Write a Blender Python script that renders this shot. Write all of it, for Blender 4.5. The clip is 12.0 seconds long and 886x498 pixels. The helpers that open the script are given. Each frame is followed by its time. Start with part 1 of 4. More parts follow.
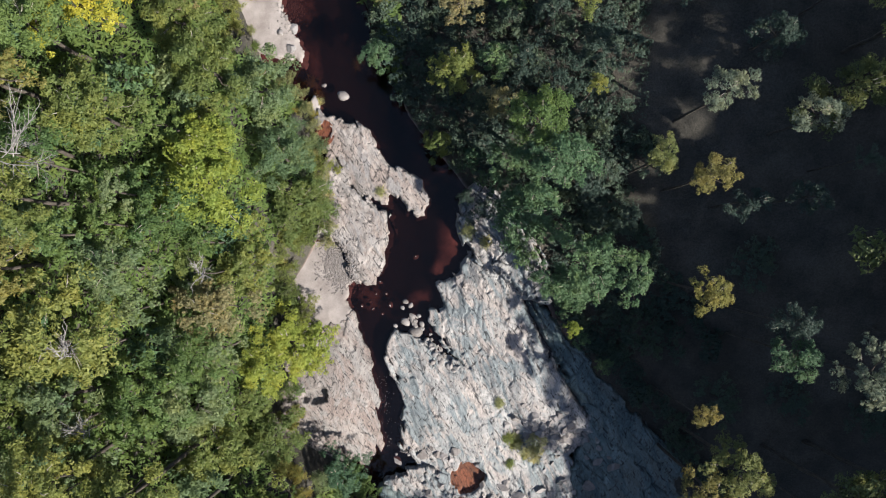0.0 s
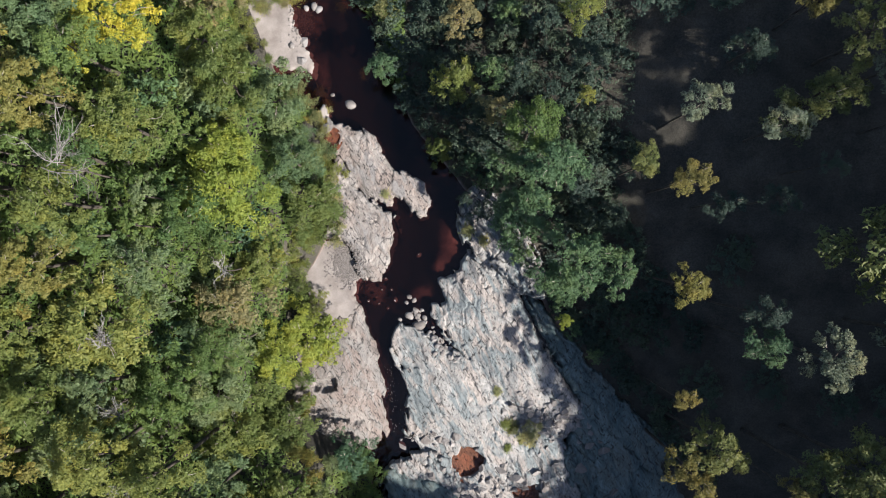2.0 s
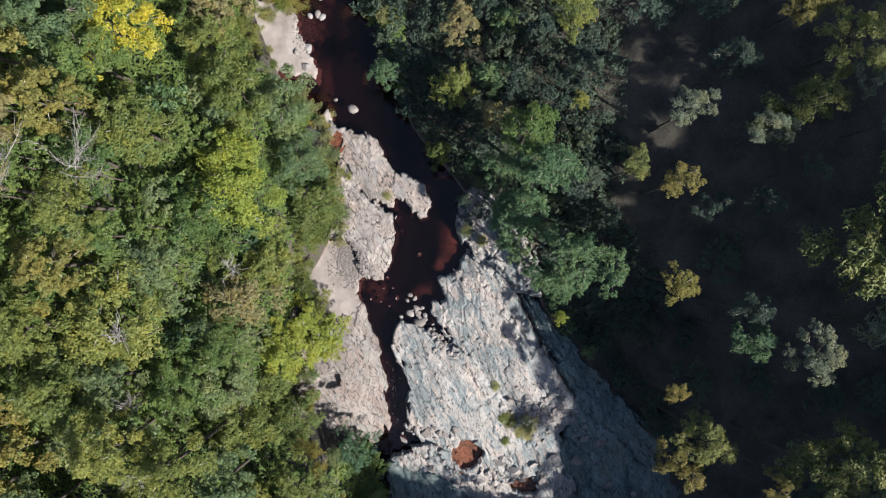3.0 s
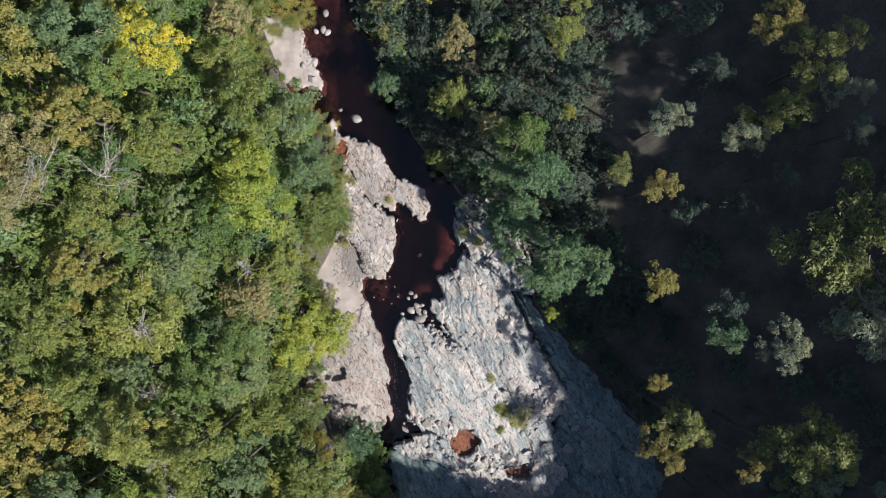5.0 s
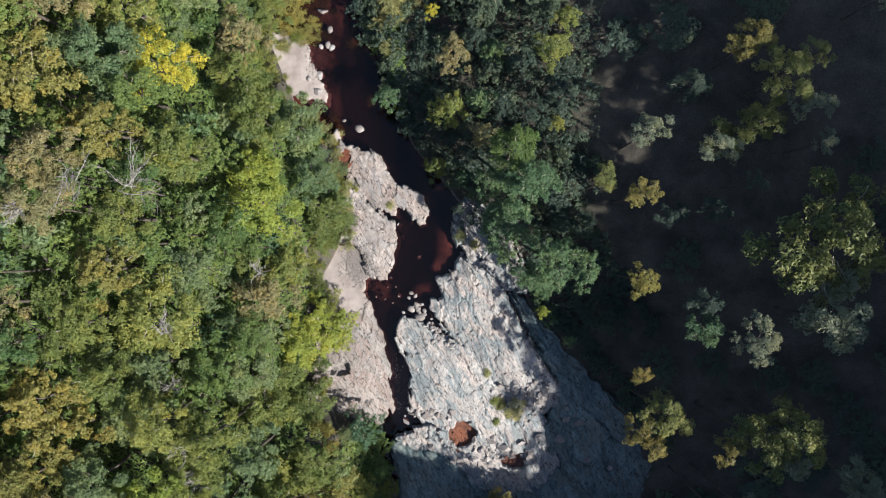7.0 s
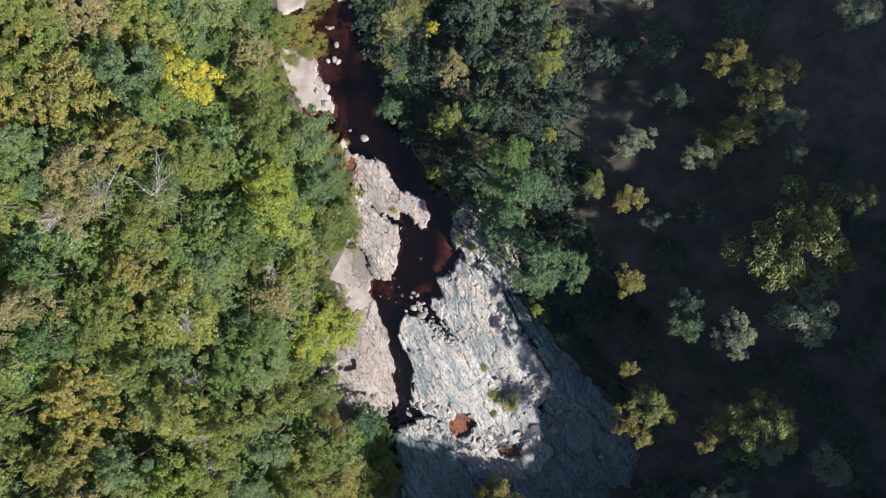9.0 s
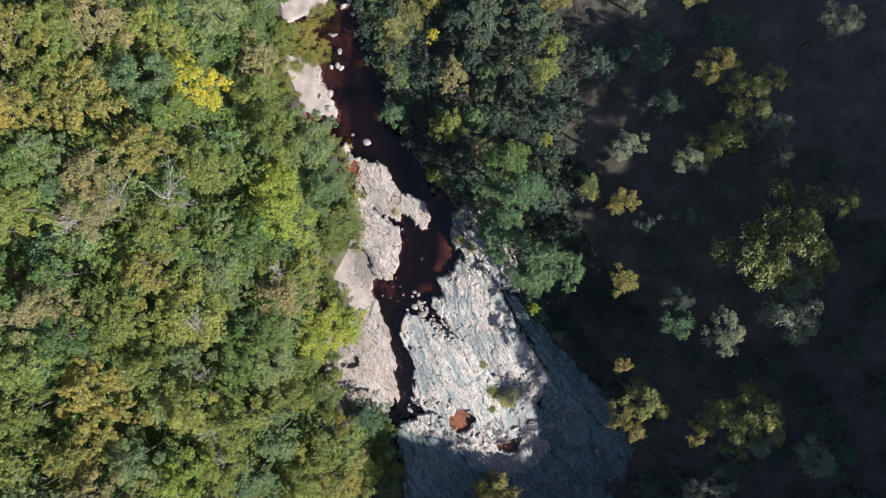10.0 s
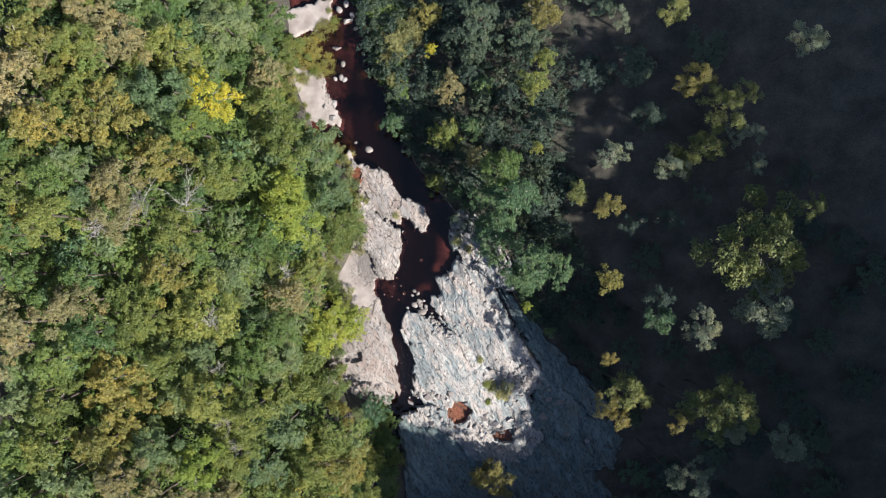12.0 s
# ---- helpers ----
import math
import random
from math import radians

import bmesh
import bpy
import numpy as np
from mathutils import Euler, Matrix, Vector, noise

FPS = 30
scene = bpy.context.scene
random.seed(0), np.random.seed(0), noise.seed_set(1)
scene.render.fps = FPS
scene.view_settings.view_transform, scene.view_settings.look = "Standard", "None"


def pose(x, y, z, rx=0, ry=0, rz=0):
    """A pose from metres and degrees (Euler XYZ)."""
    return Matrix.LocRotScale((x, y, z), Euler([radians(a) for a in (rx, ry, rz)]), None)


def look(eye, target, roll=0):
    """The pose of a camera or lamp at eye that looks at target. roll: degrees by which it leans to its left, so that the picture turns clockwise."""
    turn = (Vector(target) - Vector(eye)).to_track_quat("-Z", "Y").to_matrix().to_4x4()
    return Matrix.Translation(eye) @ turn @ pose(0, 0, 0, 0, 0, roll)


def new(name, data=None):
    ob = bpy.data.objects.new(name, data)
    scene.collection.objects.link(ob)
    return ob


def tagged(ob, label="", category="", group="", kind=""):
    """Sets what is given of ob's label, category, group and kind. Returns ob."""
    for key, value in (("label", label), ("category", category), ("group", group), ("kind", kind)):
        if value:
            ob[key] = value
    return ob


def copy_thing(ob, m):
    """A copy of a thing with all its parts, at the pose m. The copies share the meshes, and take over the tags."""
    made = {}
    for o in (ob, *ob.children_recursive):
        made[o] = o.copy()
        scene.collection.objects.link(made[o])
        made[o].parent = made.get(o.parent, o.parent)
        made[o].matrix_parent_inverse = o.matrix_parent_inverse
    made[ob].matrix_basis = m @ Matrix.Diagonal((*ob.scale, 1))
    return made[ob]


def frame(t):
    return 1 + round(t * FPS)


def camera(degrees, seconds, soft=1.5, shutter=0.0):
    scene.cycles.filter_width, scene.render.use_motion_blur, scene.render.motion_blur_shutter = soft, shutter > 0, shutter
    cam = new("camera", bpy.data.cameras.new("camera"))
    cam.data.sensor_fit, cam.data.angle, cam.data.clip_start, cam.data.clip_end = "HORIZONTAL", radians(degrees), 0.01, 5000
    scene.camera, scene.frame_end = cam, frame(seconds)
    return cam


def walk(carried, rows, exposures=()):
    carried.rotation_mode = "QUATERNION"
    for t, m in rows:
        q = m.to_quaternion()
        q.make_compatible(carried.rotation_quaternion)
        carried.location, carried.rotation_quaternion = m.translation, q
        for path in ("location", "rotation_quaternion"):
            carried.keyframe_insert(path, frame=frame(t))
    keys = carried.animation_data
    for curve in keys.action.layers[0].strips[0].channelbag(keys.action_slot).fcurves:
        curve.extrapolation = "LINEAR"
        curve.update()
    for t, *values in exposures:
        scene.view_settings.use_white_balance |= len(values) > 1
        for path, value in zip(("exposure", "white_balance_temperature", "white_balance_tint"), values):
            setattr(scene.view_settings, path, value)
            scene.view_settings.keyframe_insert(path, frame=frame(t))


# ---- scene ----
cam = camera(66.3, 12.0, soft=1.05)
METRES, EYE, TILT, LEAN, TURN = 30.0, 67.0, -90.0, 0.0, 0.0
ROWS = [
    (0.0, 0.0, 0.0, 0.0, -0.0, 0.0, -0.0),
    (0.5, -0.0024, -0.0384, -0.0005, 0.01, 0.0, 0.05),
    (1.0, -0.0032, -0.0776, -0.0012, 0.07, -0.03, 0.09),
    (1.5, -0.0028, -0.1161, -0.0015, 0.05, -0.07, 0.13),
    (2.0, -0.0022, -0.1559, -0.0015, 0.05, -0.09, 0.18),
    (2.5, -0.0013, -0.1961, -0.0015, 0.03, -0.1, 0.21),
    (3.0, -0.0011, -0.2359, -0.0011, 0.05, -0.13, 0.26),
    (5.0, 0.0047, -0.3955, 0.0014, 0.05, -0.1, 0.44),
    (5.5, 0.0062, -0.4362, 0.0027, 0.09, -0.07, 0.49),
    (6.0, 0.0056, -0.4762, 0.0039, 0.05, -0.04, 0.51),
    (6.5, 0.0072, -0.5161, 0.0066, 0.0, -0.06, 0.55),
    (7.0, 0.0057, -0.5568, 0.0084, -0.08, -0.05, 0.62),
    (9.0, -0.0001, -0.7294, 0.0197, -0.17, -0.08, 0.75),
    (9.5, -0.0011, -0.7737, 0.0213, -0.16, -0.08, 0.78),
    (10.0, -0.0011, -0.8179, 0.0231, -0.17, -0.09, 0.81),
    (10.5, 0.0007, -0.8624, 0.0251, -0.2, -0.12, 0.85),
    (11.0, 0.0032, -0.9076, 0.028, -0.2, -0.14, 0.89),
    (11.5, 0.0055, -0.9527, 0.0301, -0.19, -0.14, 0.92),
    (12.0, 0.006, -0.9985, 0.0323, -0.19, -0.14, 0.95),
]
walk(cam, [(t, pose(0, 0, EYE, TILT, LEAN, TURN) @ pose(METRES * x, METRES * y, METRES * z, 90 + pitch, roll, yaw)) for t, x, y, z, yaw, pitch, roll in ROWS],
     exposures=[(0.0, 1.74, 6480, 14), (6.0, 1.82, 6480, 14), (12.0, 1.95, 6480, 14)])

# ---- light: low morning sun over an unseen ridge, trees added on it ----
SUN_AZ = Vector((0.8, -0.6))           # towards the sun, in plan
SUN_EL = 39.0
world = bpy.data.worlds.new("sky")
scene.world = world
world.use_nodes = True
wn = world.node_tree
sky = wn.nodes.new("ShaderNodeTexSky")
sky.sky_type, sky.sun_disc = "NISHITA", False
sky.sun_elevation = radians(SUN_EL)
sky.sun_rotation = math.atan2(SUN_AZ.x, SUN_AZ.y)
wn.nodes["Background"].inputs["Strength"].default_value = 0.08
wn.links.new(sky.outputs[0], wn.nodes["Background"].inputs["Color"])
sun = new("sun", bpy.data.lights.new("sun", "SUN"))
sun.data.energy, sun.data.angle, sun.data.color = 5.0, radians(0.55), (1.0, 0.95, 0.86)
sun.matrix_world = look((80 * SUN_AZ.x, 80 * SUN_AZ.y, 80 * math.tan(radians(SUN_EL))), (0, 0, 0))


# ---- noise, in plan ----
def hash2(ix, iy, seed):
    v = np.sin(ix * 127.1 + iy * 311.7 + seed * 74.7) * 43758.5453
    return v - np.floor(v)


def vnoise(x, y, seed=0):
    """Smooth value noise, 0 to 1."""
    ix, iy = np.floor(x), np.floor(y)
    fx, fy = x - ix, y - iy
    fx, fy = fx * fx * (3 - 2 * fx), fy * fy * (3 - 2 * fy)
    a, b = hash2(ix, iy, seed), hash2(ix + 1, iy, seed)
    c, d = hash2(ix, iy + 1, seed), hash2(ix + 1, iy + 1, seed)
    return (a * (1 - fx) + b * fx) * (1 - fy) + (c * (1 - fx) + d * fx) * fy


def fbm(x, y, octaves=4, seed=0):
    total, amp, norm = 0, 1.0, 0
    for k in range(octaves):
        total = total + amp * vnoise(x * 2 ** k, y * 2 ** k, seed + k)
        norm += amp
        amp *= 0.5
    return total / norm


def cells(x, y, seed=0):
    """Broken blocks: the distance to a block's edge, and two random values and the offset from its middle."""
    ix, iy = np.floor(x), np.floor(y)
    best = np.full(x.shape, 9.0)
    second = np.full(x.shape, 9.0)
    r1, r2, ox, oy = (np.zeros(x.shape) for _ in range(4))
    for dx in (-1, 0, 1):
        for dy in (-1, 0, 1):
            cx, cy = ix + dx, iy + dy
            px, py = cx + hash2(cx, cy, seed), cy + hash2(cx, cy, seed + 5)
            d = np.hypot(x - px, y - py)
            near = d < best
            second = np.where(near, best, np.minimum(second, d))
            best = np.where(near, d, best)
            r1 = np.where(near, hash2(cx, cy, seed + 9), r1)
            r2 = np.where(near, hash2(cx, cy, seed + 13), r2)
            ox, oy = np.where(near, x - px, ox), np.where(near, y - py, oy)
    return second - best, r1, r2, ox, oy


def smooth(a, b, v):
    t = np.clip((v - a) / (b - a), 0, 1)
    return t * t * (3 - 2 * t)


# ---- plan of the gorge: banks, valley floor, slopes ----
BANK_Y = [-60, -40, -30, -22, -18, -12, -8, -3, 0, 5, 13, 18, 26, 33, 60]
BANK_L = [-6, -4.5, -5.5, -8, -14.5, -14.5, -13, -14.5, -12.5, -11.5, -12.3, -17.0, -20.6, -20.5, -24]
BANK_R = [28, 22, 19, 17, 16, 13.5, 11.5, 8.5, 6, 3, -3.5, -6, -9, -11, -15]


def floor_level(y):
    return np.interp(y, [-60, -40, -24, -14, -6, 60], [-7.0, -5.0, -2.4, -0.5, 0.0, 0.6])


def ground_z(x, y):
    x, y = np.asarray(x, float), np.asarray(y, float)
    wob = (fbm(x * 0.12, y * 0.12, 3, 3) - 0.5)
    dl = np.interp(y, BANK_Y, BANK_L) - x + 1.5 * wob
    dr = x - np.interp(y, BANK_Y, BANK_R) + 1.5 * wob
    left = np.interp(dl, [-1.5, 0, 2, 6, 10, 15, 20, 28, 50, 130, 600], [0, 0.9, 2.8, 7, 10, 14, 18.5, 24, 35, 55, 90])
    right = np.interp(dr, [-1.5, 0, 2, 12, 25, 35, 60, 150, 600], [0, 0.9, 2.2, 4.2, 9.2, 12.8, 22, 46, 80])
    z = floor_level(y) - 0.9 + left + right
    rough = smooth(0, 3, np.maximum(dl, dr))
    z = z + rough * (2.4 * (fbm(x * 0.15, y * 0.15, 4, 11) - 0.5) + 0.5 * (fbm(x * 0.9, y * 0.9, 3, 17) - 0.5))
    z = z + (1 - rough) * 0.5 * (fbm(x * 0.5, y * 0.5, 3, 21) - 0.5)
    # the deep pool, and shoals of sand round it
    for px, py, rx, ry, dz in ((-4.0, 1.6, 2.6, 4.6, -1.6), (-9.0, 18, 3.2, 8.0, -1.6), (-6.8, -4.4, 2.2, 1.8, 0.45), (1.1, 1.2, 1.9, 2.6, 0.8), (-0.6, -1.9, 0.9, 1.3, 0.65), (-2.6, -4.8, 1.3, 1.1, 0.5), (-12.2, 17.5, 1.2, 3.5, 0.5), (-5.6, -14, 1.3, 6.5, -0.9), (-6.6, -26, 2.6, 5.0, -1.3)):
        z = z + (1 - rough) * dz * np.exp(-((x - px) / rx) ** 2 - ((y - py) / ry) ** 2)
    # the ridge, out of view, its crest shaped to keep sun off the far slope
    a = x * SUN_AZ.x + y * SUN_AZ.y
    b = x * -SUN_AZ.y + y * SUN_AZ.x
    crest = np.interp(b, [-60, -25, -22.3, -20.6, -19.2, -15, -11, -9.3, -5.5, -3.5, -1.5, 2, 5.6, 11, 15, 20, 26, 32, 40, 90],
                      [58, 54, 48, 42, 38.5, 38.5, 39.5, 43, 44, 47.5, 50.5, 52, 53, 53, 56, 60, 63.5, 68, 73, 94])
    crest = crest - 2.5 + 3 * (fbm(b * 0.35, a * 0.1, 3, 31) - 0.5)
    ridge = smooth(58, 73, a) * (1 - 0.3 * smooth(90, 300, a)) * crest
    return np.where(a > 58, np.maximum(z, ridge), z)


# ---- materials ----
def material(name, rough=0.8, spec=0.3):
    m = bpy.data.materials.new(name)
    m.use_nodes = True
    b = m.node_tree.nodes["Principled BSDF"]
    b.inputs["Roughness"].default_value = rough
    b.inputs["Specular IOR Level"].default_value = spec
    return m, m.node_tree.nodes, m.node_tree.links, b


def noise_node(nd, ln, scale, detail=5, rough=0.6, vector=None):
    n = nd.new("ShaderNodeTexNoise")
    n.inputs["Scale"].default_value, n.inputs["Detail"].default_value, n.inputs["Roughness"].default_value = scale, detail, rough
    if vector:
        ln.new(vector, n.inputs["Vector"])
    return n.outputs["Fac"]


def ramp(nd, ln, fac, stops):
    r = nd.new("ShaderNodeValToRGB")
    els = r.color_ramp.elements
    while len(els) < len(stops):
        els.new(0.5)
    for e, (p, c) in zip(els, stops):
        e.position, e.color = p, (*c, 1)
    ln.new(fac, r.inputs["Fac"])
    return r.outputs["Color"]


def mix(nd, ln, fac, a, b, mode="MIX"):
    m = nd.new("ShaderNodeMix")
    m.data_type, m.blend_type = "RGBA", mode
    for sock, v in ((m.inputs[0], fac), (m.inputs[6], a), (m.inputs[7], b)):
        if isinstance(v, (int, float)):
            sock.default_value = v
        elif isinstance(v, tuple):
            sock.default_value = (*v, 1)
        else:
            ln.new(v, sock)
    return m.outputs[2]


def place(nd, ln, rz=0, sx=1, sy=1, sz=1):
    g = nd.new("ShaderNodeNewGeometry")
    mp = nd.new("ShaderNodeMapping")
    mp.vector_type = "TEXTURE"
    mp.inputs["Rotation"].default_value = (0, 0, radians(rz))
    mp.inputs["Scale"].default_value = (sx, sy, sz)
    ln.new(g.outputs["Position"], mp.inputs["Vector"])
    return mp.outputs["Vector"]


def bump(nd, ln, b, height, strength=0.5, dist=0.1):
    n = nd.new("ShaderNodeBump")
    n.inputs["Strength"].default_value, n.inputs["Distance"].default_value = strength, dist
    ln.new(height, n.inputs["Height"])
    ln.new(n.outputs["Normal"], b.inputs["Normal"])


def over_water(nd, ln):
    """Height above the stream's level, which falls away downstream."""
    g = nd.new("ShaderNodeNewGeometry")
    sep = nd.new("ShaderNodeSeparateXYZ")
    ln.new(g.outputs["Position"], sep.inputs[0])
    level = nd.new("ShaderNodeMapRange")
    for k, v in zip((1, 2, 3, 4), (-38.0, -8.0, -4.6, 0.0)):
        level.inputs[k].default_value = v
    ln.new(sep.outputs[1], level.inputs[0])
    over = nd.new("ShaderNodeMath")
    over.operation = "SUBTRACT"
    ln.new(sep.outputs[2], over.inputs[0])
    ln.new(level.outputs[0], over.inputs[1])
    return over.outputs[0]


STRATA = -66.0     # degrees: the way the rock's layers run in plan


def rock_material(name, pale, mid, dark, warm, cool):
    """Layered bedrock: blotches of white, warm and blue-grey stone, thin bent cracks that change their run from patch to patch."""
    m, nd, ln, b = material(name, 0.75, 0.3)
    plain = place(nd, ln)
    white = tuple(min(1, c * 1.3) for c in pale)

    def grain(scale, detail, vector, bent=0.0, rough=0.6):
        fac = noise_node(nd, ln, scale, detail, rough, vector)
        fac.node.inputs["Distortion"].default_value = bent
        return fac

    def shown(fac, lo, hi, most=1.0):
        return ramp(nd, ln, fac, [(lo, (0, 0, 0)), (hi, (most, most, most))])

    col = ramp(nd, ln, grain(0.55, 9, place(nd, ln, STRATA, 1.5, 0.8, 1), 0.7, 0.7), [(0.3, dark), (0.4, mid), (0.5, pale), (0.62, white)])
    col = mix(nd, ln, shown(grain(0.4, 7, place(nd, ln, STRATA + 15, 1.4, 0.8, 1), 0.5, 0.7), 0.47, 0.57, 0.75), col, warm)
    col = mix(nd, ln, shown(grain(0.5, 8, place(nd, ln, STRATA, 2.0, 0.7, 1), 0.9, 0.7), 0.5, 0.58, 0.85), col, cool)
    # which way the layers run, patch by patch
    patch = shown(grain(0.35, 4, plain, 0.4), 0.47, 0.53)
    height = None
    for turn, keep in ((STRATA, False), (STRATA - 42, True)):
        layer = grain(1.0, 7, place(nd, ln, turn, 1.1, 0.16, 0.5), 0.8, 0.72)
        tone = ramp(nd, ln, layer, [(0.33, (0.42, 0.44, 0.46)), (0.44, (0.9, 0.9, 0.9)), (0.52, (1, 1, 1)), (0.64, (1.16, 1.15, 1.13))])
        line = grain(1.0, 3, place(nd, ln, turn + 5, 1.5, 0.42, 1.0), 1.2, 0.5)
        crack = ramp(nd, ln, line, [(0.472, (1, 1, 1)), (0.492, (0.33, 0.33, 0.34)), (0.508, (0.33, 0.33, 0.34)), (0.528, (1, 1, 1))])
        tone = mix(nd, ln, 0.85, tone, crack, "MULTIPLY")
        height = tone if height is None else mix(nd, ln, patch, height, tone)
    col = mix(nd, ln, 0.8, col, height, "MULTIPLY")
    for turn, sx, sy, cut in ((STRATA + 10, 0.75, 0.2, 0.385), (STRATA - 60, 0.5, 0.2, 0.37)):      # gaps under the flakes
        fleck = grain(1.0, 2.5, place(nd, ln, turn, sx, sy, 0.5), 0.5, 0.55)
        col = mix(nd, ln, 1.0, col, ramp(nd, ln, fleck, [(cut - 0.03, (0.22, 0.22, 0.23)), (cut + 0.012, (1, 1, 1))]), "MULTIPLY")
    fine = noise_node(nd, ln, 9.0, 6, 0.75, plain)
    col = mix(nd, ln, 0.6, col, ramp(nd, ln, fine, [(0.34, (0.6, 0.6, 0.6)), (0.5, (1, 1, 1)), (0.66, (1.15, 1.15, 1.15))]), "MULTIPLY")
    # much darker below the water's level, which falls away downstream
    wet = nd.new("ShaderNodeMapRange")
    for k, v in zip((1, 2, 3, 4), (0.08, -0.03, 0.0, 0.92)):
        wet.inputs[k].default_value = v
    ln.new(over_water(nd, ln), wet.inputs[0])
    col = mix(nd, ln, wet.outputs[0], col, (0.02, 0.016, 0.014))
    ln.new(col, b.inputs["Base Color"])
    bump(nd, ln, b, height, 0.28, 0.06)
    return m


MAT_ROCK = rock_material("pale_rock", (0.16, 0.16, 0.155), (0.118, 0.121, 0.121), (0.044, 0.048, 0.051), (0.198, 0.174, 0.157), (0.09, 0.112, 0.119))
MAT_ROCK_PINK = rock_material("pinkish_rock", (0.16, 0.148, 0.138), (0.12, 0.11, 0.101), (0.046, 0.041, 0.038), (0.145, 0.118, 0.103), (0.135, 0.132, 0.13))
MAT_ROCK_BROWN = rock_material("weathered_brown_rock", (0.125, 0.113, 0.104), (0.097, 0.086, 0.079), (0.045, 0.038, 0.035), (0.115, 0.09, 0.079), (0.128, 0.124, 0.118))
# bedrock with shade put into its colour, for the unlit slabs
MAT_ROCK_SHADE = rock_material("shade_blue_grey_rock", (0.066, 0.092, 0.092), (0.045, 0.068, 0.07), (0.018, 0.026, 0.028), (0.065, 0.078, 0.072), (0.034, 0.06, 0.066))


def stone_material():
    m, nd, ln, b = material("river_stone", 0.7, 0.35)
    oi = nd.new("ShaderNodeObjectInfo")
    col = ramp(nd, ln, oi.outputs["Random"], [(0.0, (0.1, 0.091, 0.085)), (0.4, (0.125, 0.116, 0.11)), (0.7, (0.165, 0.155, 0.148)), (1.0, (0.12, 0.118, 0.118))])
    n = noise_node(nd, ln, 3.5, 6, 0.65, place(nd, ln))
    col = mix(nd, ln, 0.7, col, ramp(nd, ln, n, [(0.3, (0.45, 0.42, 0.40)), (0.6, (1, 1, 1))]), "MULTIPLY")
    ln.new(col, b.inputs["Base Color"])
    bump(nd, ln, b, n, 0.5, 0.06)
    return m


MAT_STONE = stone_material()


def sand_material():
    m, nd, ln, b = material("pale_sand", 0.9, 0.2)
    n = noise_node(nd, ln, 0.5, 5, 0.6, place(nd, ln))
    col = ramp(nd, ln, n, [(0.3, (0.12, 0.105, 0.096)), (0.5, (0.168, 0.152, 0.142)), (0.7, (0.215, 0.198, 0.186))])
    g = noise_node(nd, ln, 14, 4, 0.7, place(nd, ln))
    col = mix(nd, ln, 0.4, col, ramp(nd, ln, g, [(0.3, (0.5, 0.47, 0.44)), (0.6, (1, 1, 1))]), "MULTIPLY")
    ln.new(col, b.inputs["Base Color"])
    bump(nd, ln, b, g, 0.5, 0.05)
    return m


MAT_SAND = sand_material()


def litter_material():
    m, nd, ln, b = material("leaf_litter", 0.95, 0.1)
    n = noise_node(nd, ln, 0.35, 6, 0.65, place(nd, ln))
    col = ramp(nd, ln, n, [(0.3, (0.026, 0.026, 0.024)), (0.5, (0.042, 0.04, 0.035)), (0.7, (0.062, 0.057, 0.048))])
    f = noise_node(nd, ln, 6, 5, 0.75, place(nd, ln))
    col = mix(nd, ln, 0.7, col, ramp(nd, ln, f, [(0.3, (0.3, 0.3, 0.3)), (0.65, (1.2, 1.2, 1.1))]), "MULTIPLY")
    # stream bed of silt and stained gravel, its colour darkened for light lost in depth
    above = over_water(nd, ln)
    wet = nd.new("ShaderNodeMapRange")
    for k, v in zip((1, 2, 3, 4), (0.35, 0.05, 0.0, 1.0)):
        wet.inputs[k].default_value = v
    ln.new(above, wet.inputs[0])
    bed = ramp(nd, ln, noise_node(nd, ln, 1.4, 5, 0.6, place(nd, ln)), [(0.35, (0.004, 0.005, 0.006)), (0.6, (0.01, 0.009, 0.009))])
    shoal = nd.new("ShaderNodeMapRange")       # sand on the shoals; the pools' dark bed colour stands in for deep water
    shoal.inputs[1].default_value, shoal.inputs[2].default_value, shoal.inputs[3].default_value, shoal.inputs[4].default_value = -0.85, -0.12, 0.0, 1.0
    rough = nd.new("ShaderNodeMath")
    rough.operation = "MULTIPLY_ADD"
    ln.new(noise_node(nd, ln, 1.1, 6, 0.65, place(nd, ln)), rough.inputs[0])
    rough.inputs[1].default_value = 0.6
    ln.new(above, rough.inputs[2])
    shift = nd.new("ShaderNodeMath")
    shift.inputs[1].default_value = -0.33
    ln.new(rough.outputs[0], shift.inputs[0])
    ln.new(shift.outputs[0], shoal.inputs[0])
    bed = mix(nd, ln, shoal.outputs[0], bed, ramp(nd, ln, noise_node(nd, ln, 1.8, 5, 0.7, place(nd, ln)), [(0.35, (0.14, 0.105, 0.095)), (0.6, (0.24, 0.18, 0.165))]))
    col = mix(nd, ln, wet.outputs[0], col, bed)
    ln.new(col, b.inputs["Base Color"])
    bump(nd, ln, b, f, 0.8, 0.15)
    return m


MAT_LITTER = litter_material()


